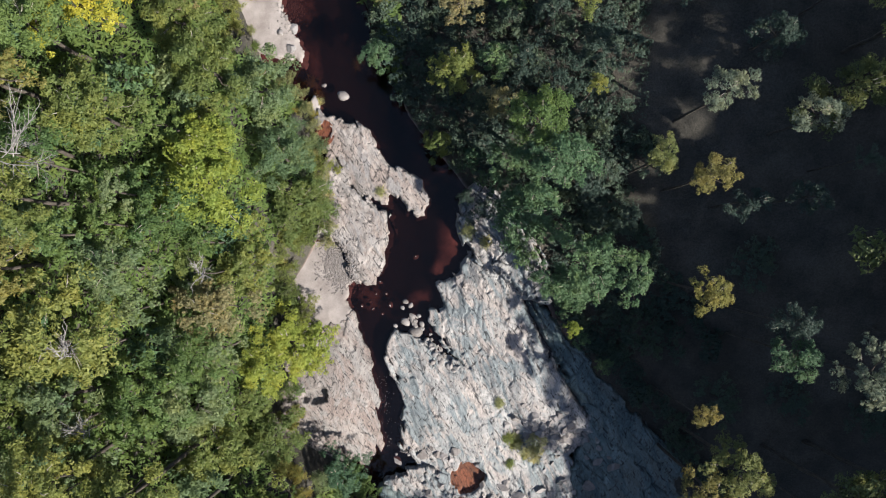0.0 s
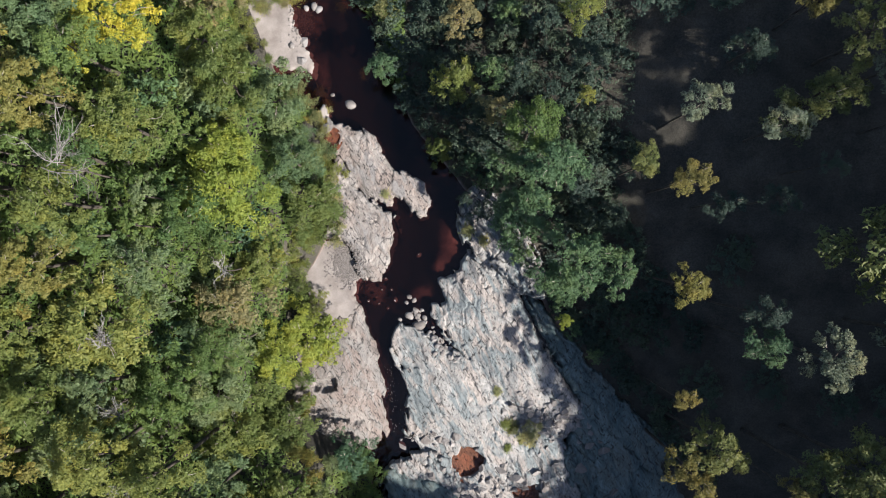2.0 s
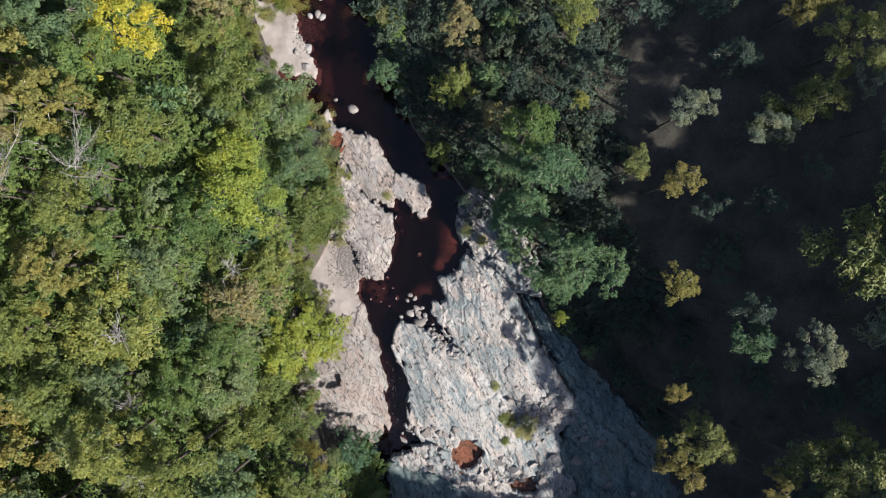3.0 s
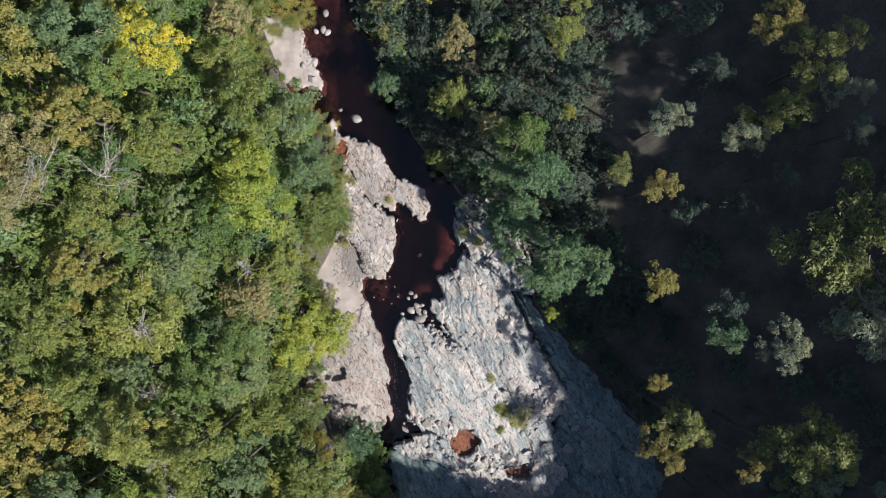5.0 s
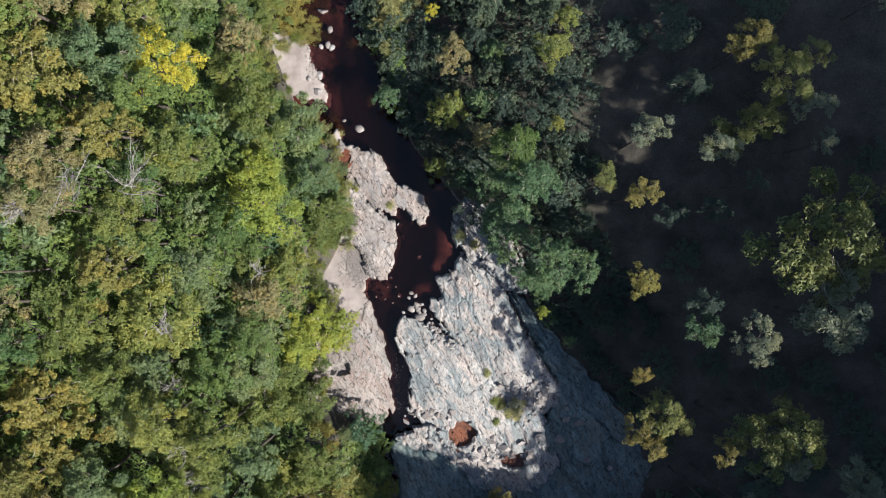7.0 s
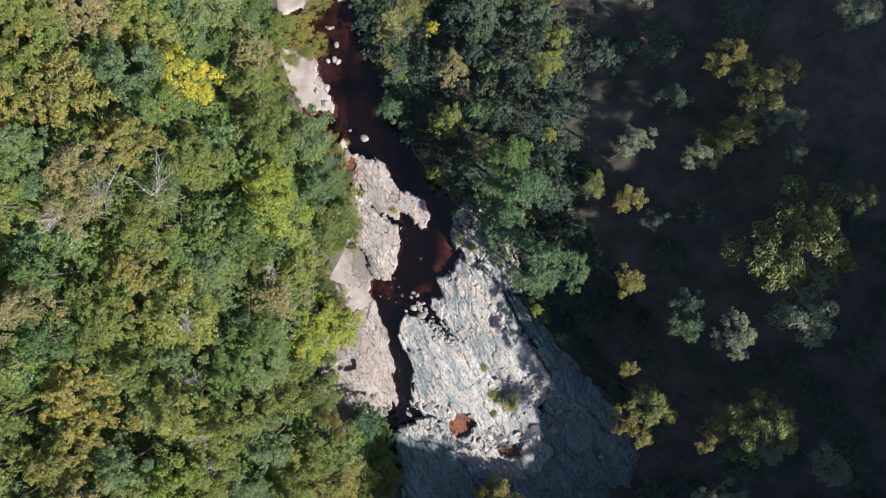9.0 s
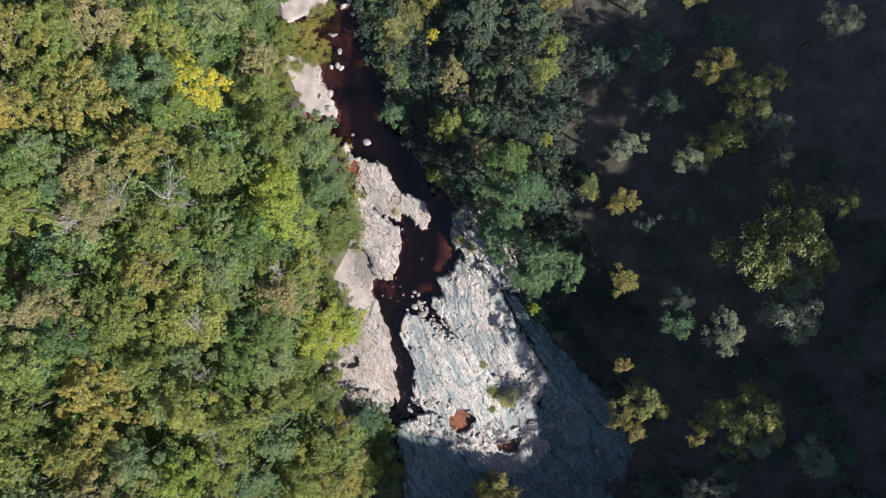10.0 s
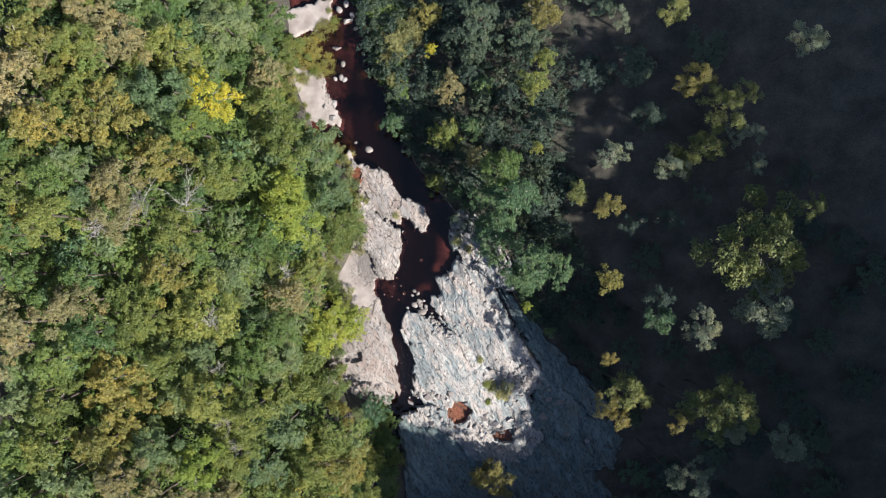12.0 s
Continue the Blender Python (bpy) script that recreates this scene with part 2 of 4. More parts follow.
def water_material(name, tint):
    """Tea-brown water: clear, strongly tinted, with a thin gloss."""
    m, nd, ln, b = material(name)
    nd.remove(b)
    out = nd["Material Output"]
    clear = nd.new("ShaderNodeBsdfTransparent")
    clear.inputs[0].default_value = (*tint, 1)
    gloss = nd.new("ShaderNodeBsdfGlossy")
    gloss.inputs["Roughness"].default_value = 0.06
    fr = nd.new("ShaderNodeFresnel")
    fr.inputs[0].default_value = 1.33
    silt = nd.new("ShaderNodeBsdfDiffuse")        # fine peat hanging in the water
    silt.inputs[0].default_value = (0.03, 0.016, 0.014, 1)
    murky = nd.new("ShaderNodeMixShader")
    murky.inputs[0].default_value = 0.025
    ln.new(clear.outputs[0], murky.inputs[1])
    ln.new(silt.outputs[0], murky.inputs[2])
    mx = nd.new("ShaderNodeMixShader")
    ln.new(fr.outputs[0], mx.inputs[0])
    ln.new(murky.outputs[0], mx.inputs[1])
    ln.new(gloss.outputs[0], mx.inputs[2])
    ln.new(mx.outputs[0], out.inputs["Surface"])
    n = noise_node(nd, ln, 2.5, 4, 0.6, place(nd, ln))
    bp = nd.new("ShaderNodeBump")
    bp.inputs["Strength"].default_value, bp.inputs["Distance"].default_value = 0.12, 0.05
    ln.new(n, bp.inputs["Height"])
    ln.new(bp.outputs[0], gloss.inputs["Normal"])
    return m


MAT_WATER = water_material("tea_brown_water", (0.155, 0.06, 0.056))
MAT_POOL = water_material("rust_red_water", (0.58, 0.27, 0.18))


def leaf_material(name, dark, mid, light, glow=0.52):
    """Leaves: one tone a tree, each leaf a little off it; light shines through them."""
    m, nd, ln, b = material(name, 0.6, 0.25)
    oi = nd.new("ShaderNodeObjectInfo")
    gm = nd.new("ShaderNodeNewGeometry")
    tree = ramp(nd, ln, oi.outputs["Random"], [(0.0, dark), (0.5, mid), (1.0, light)])
    leafy = ramp(nd, ln, gm.outputs["Random Per Island"], [(0.0, (0.95, 0.96, 0.94)), (0.6, (1.2, 1.2, 1.18)), (1.0, (1.42, 1.38, 1.28))])
    col = mix(nd, ln, 1.0, tree, leafy, "MULTIPLY")
    patch = noise_node(nd, ln, 0.5, 4, 0.65, place(nd, ln))
    col = mix(nd, ln, 0.8, col, ramp(nd, ln, patch, [(0.3, (0.8, 0.9, 0.92)), (0.5, (1, 1, 1)), (0.7, (1.38, 1.15, 0.82))]), "MULTIPLY")
    ln.new(col, b.inputs["Base Color"])
    tr = nd.new("ShaderNodeBsdfTranslucent")
    ln.new(col, tr.inputs[0])
    mx = nd.new("ShaderNodeMixShader")
    mx.inputs[0].default_value = glow
    ln.new(b.outputs[0], mx.inputs[1])
    ln.new(tr.outputs[0], mx.inputs[2])
    ln.new(mx.outputs[0], nd["Material Output"].inputs["Surface"])
    return m


LEAF = {
    "olive": leaf_material("olive_leaves", (0.078, 0.109, 0.034), (0.108, 0.135, 0.0396), (0.146, 0.164, 0.046), 0.56),
    "green": leaf_material("green_leaves", (0.047, 0.092, 0.035), (0.0752, 0.121, 0.0386), (0.108, 0.152, 0.0442), 0.56),
    "bluegreen": leaf_material("grey_green_leaves", (0.0705, 0.115, 0.057), (0.0987, 0.14, 0.0681), (0.13, 0.166, 0.0791), 0.56),
    "bright": leaf_material("bright_green_leaves", (0.115, 0.16, 0.032), (0.15, 0.185, 0.034), (0.185, 0.21, 0.04)),
    "yellow": leaf_material("yellow_leaves", (0.199, 0.207, 0.028), (0.218, 0.219, 0.028), (0.238, 0.233, 0.03)),
    "ochre": leaf_material("ochre_leaves", (0.115, 0.118, 0.036), (0.139, 0.134, 0.04), (0.162, 0.149, 0.043)),
    "brown": leaf_material("brownish_leaves", (0.124, 0.122, 0.06), (0.15, 0.14, 0.07), (0.176, 0.158, 0.083)),
    # leaf colour lowered to stand in for the right slope's shade
    "deep": leaf_material("shade_green_leaves", (0.018, 0.033, 0.026), (0.027, 0.045, 0.033), (0.04, 0.06, 0.037), 0.35),
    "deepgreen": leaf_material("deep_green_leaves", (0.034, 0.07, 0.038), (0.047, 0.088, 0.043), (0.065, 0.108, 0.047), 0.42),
    # olive, ochre and grey-green again, the far slope's haze and dimness in the colour
    "dull_olive": leaf_material("shade_olive_leaves", (0.0672, 0.0851, 0.0314), (0.0896, 0.106, 0.037), (0.112, 0.125, 0.0426), 0.45),
    "dull_ochre": leaf_material("shade_ochre_leaves", (0.0952, 0.0918, 0.0302), (0.116, 0.106, 0.0336), (0.137, 0.119, 0.037), 0.45),
    "dull_grey": leaf_material("shade_grey_green_leaves", (0.0739, 0.0963, 0.0672), (0.0918, 0.113, 0.0784), (0.111, 0.131, 0.0896), 0.45),
    "grass": leaf_material("tussock_grass", (0.14, 0.148, 0.0672), (0.177, 0.183, 0.0784), (0.233, 0.228, 0.112)),
}


def bark_material(name, a, b2):
    m, nd, ln, b = material(name, 0.9, 0.15)
    n = noise_node(nd, ln, 5, 5, 0.65, place(nd, ln, 0, 1, 1, 3))
    ln.new(ramp(nd, ln, n, [(0.35, a), (0.65, b2)]), b.inputs["Base Color"])
    bump(nd, ln, b, n, 0.6, 0.05)
    return m


MAT_BARK = bark_material("grey_brown_bark", (0.026, 0.022, 0.018), (0.066, 0.058, 0.048))
MAT_TWIG = bark_material("pale_twig_bark", (0.14, 0.125, 0.10), (0.28, 0.26, 0.22))
MAT_DEAD = bark_material("bleached_bark", (0.11, 0.106, 0.096), (0.2, 0.193, 0.18))


# ---- mesh helpers ----
def mesh_of(name, verts, faces, mat, flat=True):
    me = bpy.data.meshes.new(name)
    verts = np.asarray(verts, dtype=np.float32)
    faces = np.asarray(faces, dtype=np.int32)
    me.vertices.add(len(verts))
    me.vertices.foreach_set("co", verts.ravel())
    k = faces.shape[1]
    me.loops.add(faces.size)
    me.loops.foreach_set("vertex_index", faces.ravel())
    me.polygons.add(len(faces))
    me.polygons.foreach_set("loop_start", np.arange(0, faces.size, k, dtype=np.int32))
    me.polygons.foreach_set("loop_total", np.full(len(faces), k, dtype=np.int32))
    me.update(calc_edges=True)
    me.polygons.foreach_set("use_smooth", np.full(len(faces), not flat, dtype=bool))
    me.materials.append(mat)
    return me


def part(name, me, parent, label=""):
    ob = new(name, me)
    ob.parent = parent
    if label:
        tagged(ob, label)
    return ob


def sheet(name, xs, ys, zfun, mat, keep=None, flat=False):
    X, Y = np.meshgrid(xs, ys)
    Z = zfun(X, Y)
    nx, ny = len(xs), len(ys)
    idx = np.arange(nx * ny).reshape(ny, nx)
    quads = np.stack([idx[:-1, :-1], idx[:-1, 1:], idx[1:, 1:], idx[1:, :-1]], -1).reshape(-1, 4)
    if keep is not None:
        K = keep(X, Y).ravel()
        quads = quads[K[quads].any(1)]
        used = np.unique(quads)
        remap = np.full(nx * ny, -1)
        remap[used] = np.arange(len(used))
        quads = remap[quads]
        verts = np.stack([X.ravel(), Y.ravel(), Z.ravel()], -1)[used]
    else:
        verts = np.stack([X.ravel(), Y.ravel(), Z.ravel()], -1)
    return new(name, mesh_of(name, verts, quads, mat, flat))


def inside_distance(X, Y, outline):
    """Distance to a closed outline, positive inside."""
    d = np.full(X.shape, 1e9)
    inside = np.zeros(X.shape, bool)
    n = len(outline)
    for k in range(n):
        x0, y0 = outline[k]
        x1, y1 = outline[(k + 1) % n]
        ex, ey = x1 - x0, y1 - y0
        t = np.clip(((X - x0) * ex + (Y - y0) * ey) / (ex * ex + ey * ey + 1e-9), 0, 1)
        d = np.minimum(d, np.hypot(X - x0 - t * ex, Y - y0 - t * ey))
        cross = ((y0 > Y) != (y1 > Y)) & (X < (x1 - x0) * (Y - y0) / (y1 - y0 + 1e-12) + x0)
        inside ^= cross
    return np.where(inside, d, -d)


# ---- ground, stream ----
def spread(fine, step, far):
    core = np.arange(-fine, fine + 0.01, step)
    out, s, v = [], step, fine
    while v < far:
        s = min(s * 1.13, max(1.1, 0.07 * (v - fine)))
        v += s
        out.append(v)
    return np.concatenate([-np.array(out[::-1]), core, np.array(out)])


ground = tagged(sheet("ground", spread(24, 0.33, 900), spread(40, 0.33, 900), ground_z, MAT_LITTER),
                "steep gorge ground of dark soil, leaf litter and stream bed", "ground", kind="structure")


def water_z(X, Y):
    rapid = smooth(-6, -12, Y)
    return floor_level(Y) + 0.012 * (fbm(X * 1.2, Y * 1.2, 3, 41) - 0.5) + rapid * 0.22 * (fbm(X * 1.6, Y * 1.1, 3, 43) - 0.5)


stream = tagged(sheet("stream_water", np.arange(-24, 30, 0.4), np.arange(-58, 58, 0.4), water_z, MAT_WATER,
                      lambda X, Y: (X > np.interp(Y, BANK_Y, BANK_L) - 2) & (X < np.interp(Y, BANK_Y, BANK_R) + 2)),
                "dark tea-brown stream water between pale rocks", "water", kind="structure")
stream.visible_shadow = False

# potholes and rock pools: x, y, half-widths, floor level, and the water's level where there is any
PITS = [(-12.5, -14.4, 1.15, 0.8, 0.02, None), (-7.5, -16.2, 0.36, 0.34, 0.3, None), (-6.8, -16.9, 0.28, 0.26, 0.3, None), (-8.9, -17.4, 0.35, 0.3, 0.4, None),
        (2.6, -22.9, 1.45, 1.5, -1.5, -1.35), (-11.6, 11.3, 0.6, 0.75, 0.7, 0.85), (9.0, -26.6, 1.5, 1.0, -2.1, -1.95)]
OUTCROPS = []
CS, SN = math.cos(radians(STRATA)), math.sin(radians(STRATA))


def outcrop(name, outline, top, edge, label, mat, step=0.1, blocky=0.35, dome=0.0, tilt=(0, 0), seed=1, sandy=False):
    xs = np.arange(min(p[0] for p in outline) - 1.2, max(p[0] for p in outline) + 1.2, step)
    ys = np.arange(min(p[1] for p in outline) - 1.2, max(p[1] for p in outline) + 1.2, step)
    mx, my = sum(p[0] for p in outline) / len(outline), sum(p[1] for p in outline) / len(outline)

    def dist(X, Y):
        jag = 0.55 * (fbm(X * 0.8, Y * 0.8, 4, seed + 50) - 0.5) + 0.25 * (fbm(X * 3, Y * 3, 2, seed + 60) - 0.5)
        if sandy:
            return inside_distance(X, Y, outline) + 0.3 + 2.2 * jag
        u, v = X * CS + Y * SN, -X * SN + Y * CS
        _, r1, r2, _, oy = cells(u * 0.5, v * 1.1, seed + 40)      # blocks broken off along the edge
        return inside_distance(X, Y, outline) + 0.58 + 1.2 * jag + 0.75 * (r1 - 0.5) + 0.4 * (r2 - 0.5) * oy

    def zfun(X, Y):
        d = dist(X, Y)
        base = floor_level(Y) - 3.4
        z = base + (top + 3.4) * smooth(-0.15 * edge, edge, d)
        z = z + dome * smooth(0, 5, d) + tilt[0] * (X - mx) + tilt[1] * (Y - my)
        inner = smooth(0.0, 0.8, d)
        pits = [(zf - 0.012 * seed, smooth(*((1.3, 0.75) if lv is None else (1.15, 0.92)), np.hypot((X - px) / rx, (Y - py) / ry) + (1.1 if lv is None else 0.8) * (fbm(X * 1.1, Y * 1.1, 3, 71) - 0.5))) for px, py, rx, ry, zf, lv in PITS]
        if sandy:
            z = z + 0.12 * (fbm(X * 0.8, Y * 0.8, 3, seed) - 0.5) * inner
            for zf, w in pits:
                z = np.where(w > 0, np.minimum(z, z + (zf - z) * w), z)
            return z
        u, v = X * CS + Y * SN, -X * SN + Y * CS      # along and across the layers
        warp = 1.6 * (fbm(X * 0.3, Y * 0.3, 4, seed + 70) - 0.5)
        wear = 0.1 + 1.3 * smooth(0.46, 0.64, fbm(X * 0.28, Y * 0.28, 3, seed + 75))      # smooth backs and broken stretches
        # layers that dip and end in small scarps, long cracks among them
        for per_m, tall, sd in ((1.7, 0.16, 90), (0.55, 0.045, 95)):
            bend = v + 2.6 * (fbm(X * 0.13, Y * 0.13, 2, seed + sd) - 0.5) * 2 + 0.9 * (fbm(u * 0.45, v * 0.5, 3, seed + sd + 2) - 0.5)
            row = np.floor(bend / per_m)
            saw = bend / per_m - row
            shown = smooth(0.48, 0.62, fbm(u * 0.3 + 7.3 * hash2(row, row * 0, seed), v * 0.4, 2, seed + sd + 4))
            z = z + inner * shown * tall * blocky * 4 * (smooth(0.0, 0.1, saw) * (1 - saw) - 0.25)
        gap, r1, r2, ox, oy = cells(u * 0.25 + warp, v * 0.8 + 1.4 * warp, seed)
        z = z + inner * blocky * 0.95 * ((r1 - 0.5) + (r2 - 0.5) * 0.9 * oy + (r1 - 0.4) * 0.5 * ox - 0.7 * np.exp(-(gap / 0.05) ** 2) * (r2 > 0.4))
        gap2, s1, s2, px, py = cells(u * 0.9 + warp, v * 1.9 + 2.0 * warp, seed + 3)
        z = z + inner * wear * blocky * 0.2 * ((s1 - 0.5) + (s2 - 0.5) * 1.6 * py - 0.6 * np.exp(-(gap2 / 0.07) ** 2) * (s1 > 0.4))
        gap3, s3, s4, qx, qy = cells(u * 1.7 + v * 0.5, v * 3.6 - u * 0.4, seed + 6)
        z = z + inner * wear * blocky * 0.07 * ((s3 - 0.5) + (s4 - 0.5) * 1.5 * qx)
        z = z + inner * blocky * 0.6 * (fbm(u * 0.35 + warp, v * 0.8, 4, seed + 80) - 0.5)
        for zf, w in pits:
            z = np.where(w > 0, np.minimum(z, z + (zf - z) * w), z)
        return z

    OUTCROPS.append((dist, zfun))
    return tagged(sheet(name, xs, ys, zfun, mat, lambda X, Y: dist(X, Y) > -0.9), label, "rock" if not sandy else "beach",
                  "bedrock along the stream" if not sandy else "", "structure")


for px, py, rx, ry, zf, level in PITS:
    if level is not None:
        ring = [(px + 1.7 * rx * math.cos(k * math.pi / 12), py + 1.7 * ry * math.sin(k * math.pi / 12), level) for k in range(24)]
        pool = new("rock_pool", mesh_of("rock_pool", [(px, py, level)] + ring, [(0, k + 1, (k + 1) % 24 + 1) for k in range(24)], MAT_POOL))
        pool.visible_shadow = False
        tagged(pool, "still rust-red water in a hollow of the rock", "water", "rock pools", "structure")



# ---- bedrock and beaches ----
outcrop("rock_upper", [(-12.2, 14.8), (-11.5, 13.3), (-9.0, 12.5), (-7.4, 11.5), (-6.7, 9.9), (-4.6, 7.9), (-2.2, 6.6), (-1.3, 5.0), (-2.0, 3.5), (-3.6, 3.6), (-4.4, 5.0), (-5.2, 5.3), (-5.5, 4.2), (-6.8, 4.5), (-8.1, 5.5), (-9.5, 7.0), (-10.6, 8.8), (-11.8, 9.9), (-13.2, 11.1), (-12.9, 13.0)],
        0.6, 0.8, "pale layered rock tongue beside the dark stream", MAT_ROCK_PINK, blocky=0.2, dome=0.35, seed=2)
outcrop("rock_middle", [(-11.2, 9.8), (-10.1, 8.0), (-9.0, 6.2), (-6.9, 4.1), (-5.5, 4.0), (-5.2, 2.3), (-5.2, 0.1), (-6.0, -1.6), (-6.5, -3.3), (-7.4, -3.9), (-8.4, -3.4), (-10.0, -0.8), (-10.9, 0.6), (-12.4, 1.2), (-12.4, 6.1)],
        0.7, 0.8, "pale layered rock slab ending in a rounded point", MAT_ROCK_PINK, blocky=0.18, dome=0.4, seed=4)
outcrop("rock_left", [(-12.4, -8.8), (-11.0, -7.2), (-9.5, -6.3), (-8.7, -6.1), (-7.9, -8.2), (-7.2, -11.0), (-6.7, -14.3), (-6.4, -17.0), (-6.2, -19.8), (-6.9, -21.0), (-7.9, -21.4), (-10.1, -22.0), (-12.4, -22.0), (-15.7, -21.4), (-16.2, -14.3), (-15.4, -11.0), (-14.0, -9.6)],
        0.6, 0.6, "smooth pinkish-grey rock shelf with potholes above the narrow channel", MAT_ROCK_BROWN, blocky=0.09, dome=0.6, tilt=(-0.08, 0), seed=6)
outcrop("rock_main", [(-1.1, -3.1), (0.9, -1.8), (1.7, 0.1), (3.6, 0.2), (6.4, -1.2), (8.6, -4.4), (10.2, -8.0), (11.6, -11.2), (13.6, -14.4), (16.0, -17.4), (13.6, -20.9), (11.1, -22.6), (6.4, -19.2), (3.6, -15.1), (2.0, -12.5), (0.3, -10.6), (-1.1, -8.8), (-2.0, -7.1), (-1.8, -5.7), (-0.4, -5.5)],
        0.55, 1.5, "broad pale grey rock slope with fine diagonal layers and cracks", MAT_ROCK, blocky=0.18, dome=0.8, tilt=(0.05, 0), seed=8)
outcrop("rock_channel", [(-4.8, -7.7), (-3.0, -8.2), (-0.9, -9.5), (0.9, -10.7), (3.7, -12.1), (6.4, -14.4), (8.7, -17.7), (10.3, -21.0), (10.9, -23.8), (9.8, -28.8), (0.9, -28.8), (-1.3, -23.8), (-2.7, -21.6), (-4.3, -19.9), (-4.5, -17.1), (-4.1, -14.4), (-5.1, -12.4), (-5.9, -10.2)],
        0.55, 0.9, "pale grey layered rock between channel and gully", MAT_ROCK, blocky=0.18, dome=0.7, tilt=(0.02, 0.0), seed=10)
outcrop("rock_bank", [(1.5, 5.0), (3.1, 6.4), (5.8, 5.5), (8.0, 2.2), (10.2, -2.1), (11.3, -4.9), (8.0, -4.9), (5.3, -2.7), (3.1, -1.0), (2.0, 0.6), (1.5, 3.1)],
        1.6, 0.8, "broken shaded rock under overhanging trees", MAT_ROCK, blocky=0.65, dome=0.3, tilt=(0.15, 0), seed=12)
outcrop("rock_lower", [(-5.8, -23.5), (-1.8, -21.9), (1.5, -22.3), (5.7, -21.9), (9.0, -20.6), (12.3, -20.6), (15.3, -25.6), (13.5, -29.5), (9.0, -31.8), (4.5, -30.0), (0.5, -26.8), (-3.0, -24.8)],
        1.0, 0.6, "broken jagged pale rock round small pools", MAT_ROCK, blocky=0.34, dome=0.6, seed=14)
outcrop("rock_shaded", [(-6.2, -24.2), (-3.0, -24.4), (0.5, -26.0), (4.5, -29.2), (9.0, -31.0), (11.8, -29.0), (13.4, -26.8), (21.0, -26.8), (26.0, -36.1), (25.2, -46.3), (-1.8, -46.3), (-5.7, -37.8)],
        0.9, 0.6, "broken rock below the slope, shade put into its blue-grey colour", MAT_ROCK_SHADE, 0.2, blocky=0.5, dome=0.7, seed=16)
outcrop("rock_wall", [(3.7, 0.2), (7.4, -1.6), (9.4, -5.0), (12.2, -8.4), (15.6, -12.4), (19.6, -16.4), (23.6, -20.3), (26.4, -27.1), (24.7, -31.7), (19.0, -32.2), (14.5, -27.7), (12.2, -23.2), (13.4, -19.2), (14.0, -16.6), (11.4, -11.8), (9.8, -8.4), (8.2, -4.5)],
        1.3, 0.9, "rock wall at the foot of the forest, shade put into its blue-grey colour", MAT_ROCK_SHADE, blocky=0.4, dome=0.6, tilt=(0.08, 0), seed=18)
outcrop("beach_upper", [(-21.5, 28.2), (-15.8, 26.7), (-14.9, 23.4), (-14.1, 21.7), (-13.0, 19.7), (-13.4, 17.5), (-14.6, 17.9), (-16.9, 18.3), (-19.6, 18.9), (-21.0, 22.8)],
        0.3, 1.2, "pale sand beach with a few flat stones", MAT_SAND, 0.2, seed=20, sandy=True)
outcrop("beach_middle", [(-15.8, 0.1), (-12.6, 4.5), (-11.2, 4.2), (-9.8, 1.0), (-8.9, -1.0), (-7.7, -3.2), (-8.6, -3.9), (-8.5, -5.8), (-8.7, -8.6), (-9.6, -11.6), (-12.4, -12.4), (-14.6, -11.2), (-15.8, -5.5)],
        0.35, 1.0, "pale sand and pebble beach beside the rock slab", MAT_SAND, 0.2, tilt=(0, -0.07), seed=22, sandy=True)
outcrop("beach_far", [(-22.3, 38.1), (-20.7, 35.7), (-13.7, 37.3), (-14.6, 35.7), (-14.0, 33.3), (-17.1, 31.7), (-17.9, 31.7), (-19.3, 31.2), (-20.6, 30.8), (-23.2, 32.2)],
        0.3, 0.8, "pale sand strip among boulders", MAT_SAND, 0.2, seed=24, sandy=True)
outcrop("beach_small", [(-12.6, 15.5), (-11.6, 13.5), (-10.7, 12.1), (-11.0, 10.6), (-12.4, 10.3), (-13.8, 11.4), (-14.1, 13.1), (-13.3, 14.5)],
        0.3, 0.6, "small pale sand spit", MAT_SAND, 0.2, seed=26, sandy=True)

# where rock and beaches lie, on a grid, to set things on
GRID_X, GRID_Y = np.arange(-32, 36, 0.2), np.arange(-52, 50, 0.2)
GX, GY = np.meshgrid(GRID_X, GRID_Y)
GRID_D, GRID_Z = np.full(GX.shape, -9.0), ground_z(GX, GY)
for dist, zfun in OUTCROPS:
    d = dist(GX, GY)
    GRID_D = np.maximum(GRID_D, d)
    GRID_Z = np.where(d > -0.3, np.maximum(GRID_Z, zfun(GX, GY)), GRID_Z)


def cell_at(x, y):
    i, j = int(round((y + 52) / 0.2)), int(round((x + 32) / 0.2))
    return (i, j) if 0 <= i < len(GRID_Y) and 0 <= j < len(GRID_X) else None


def off_rock(x, y):
    """How far a place lies outside the rock and the beaches; minus: on them."""
    c = cell_at(x, y)
    return -GRID_D[c] if c else 9.0


def surface_z(x, y):
    c = cell_at(x, y)
    return float(GRID_Z[c]) if c else float(ground_z(x, y))


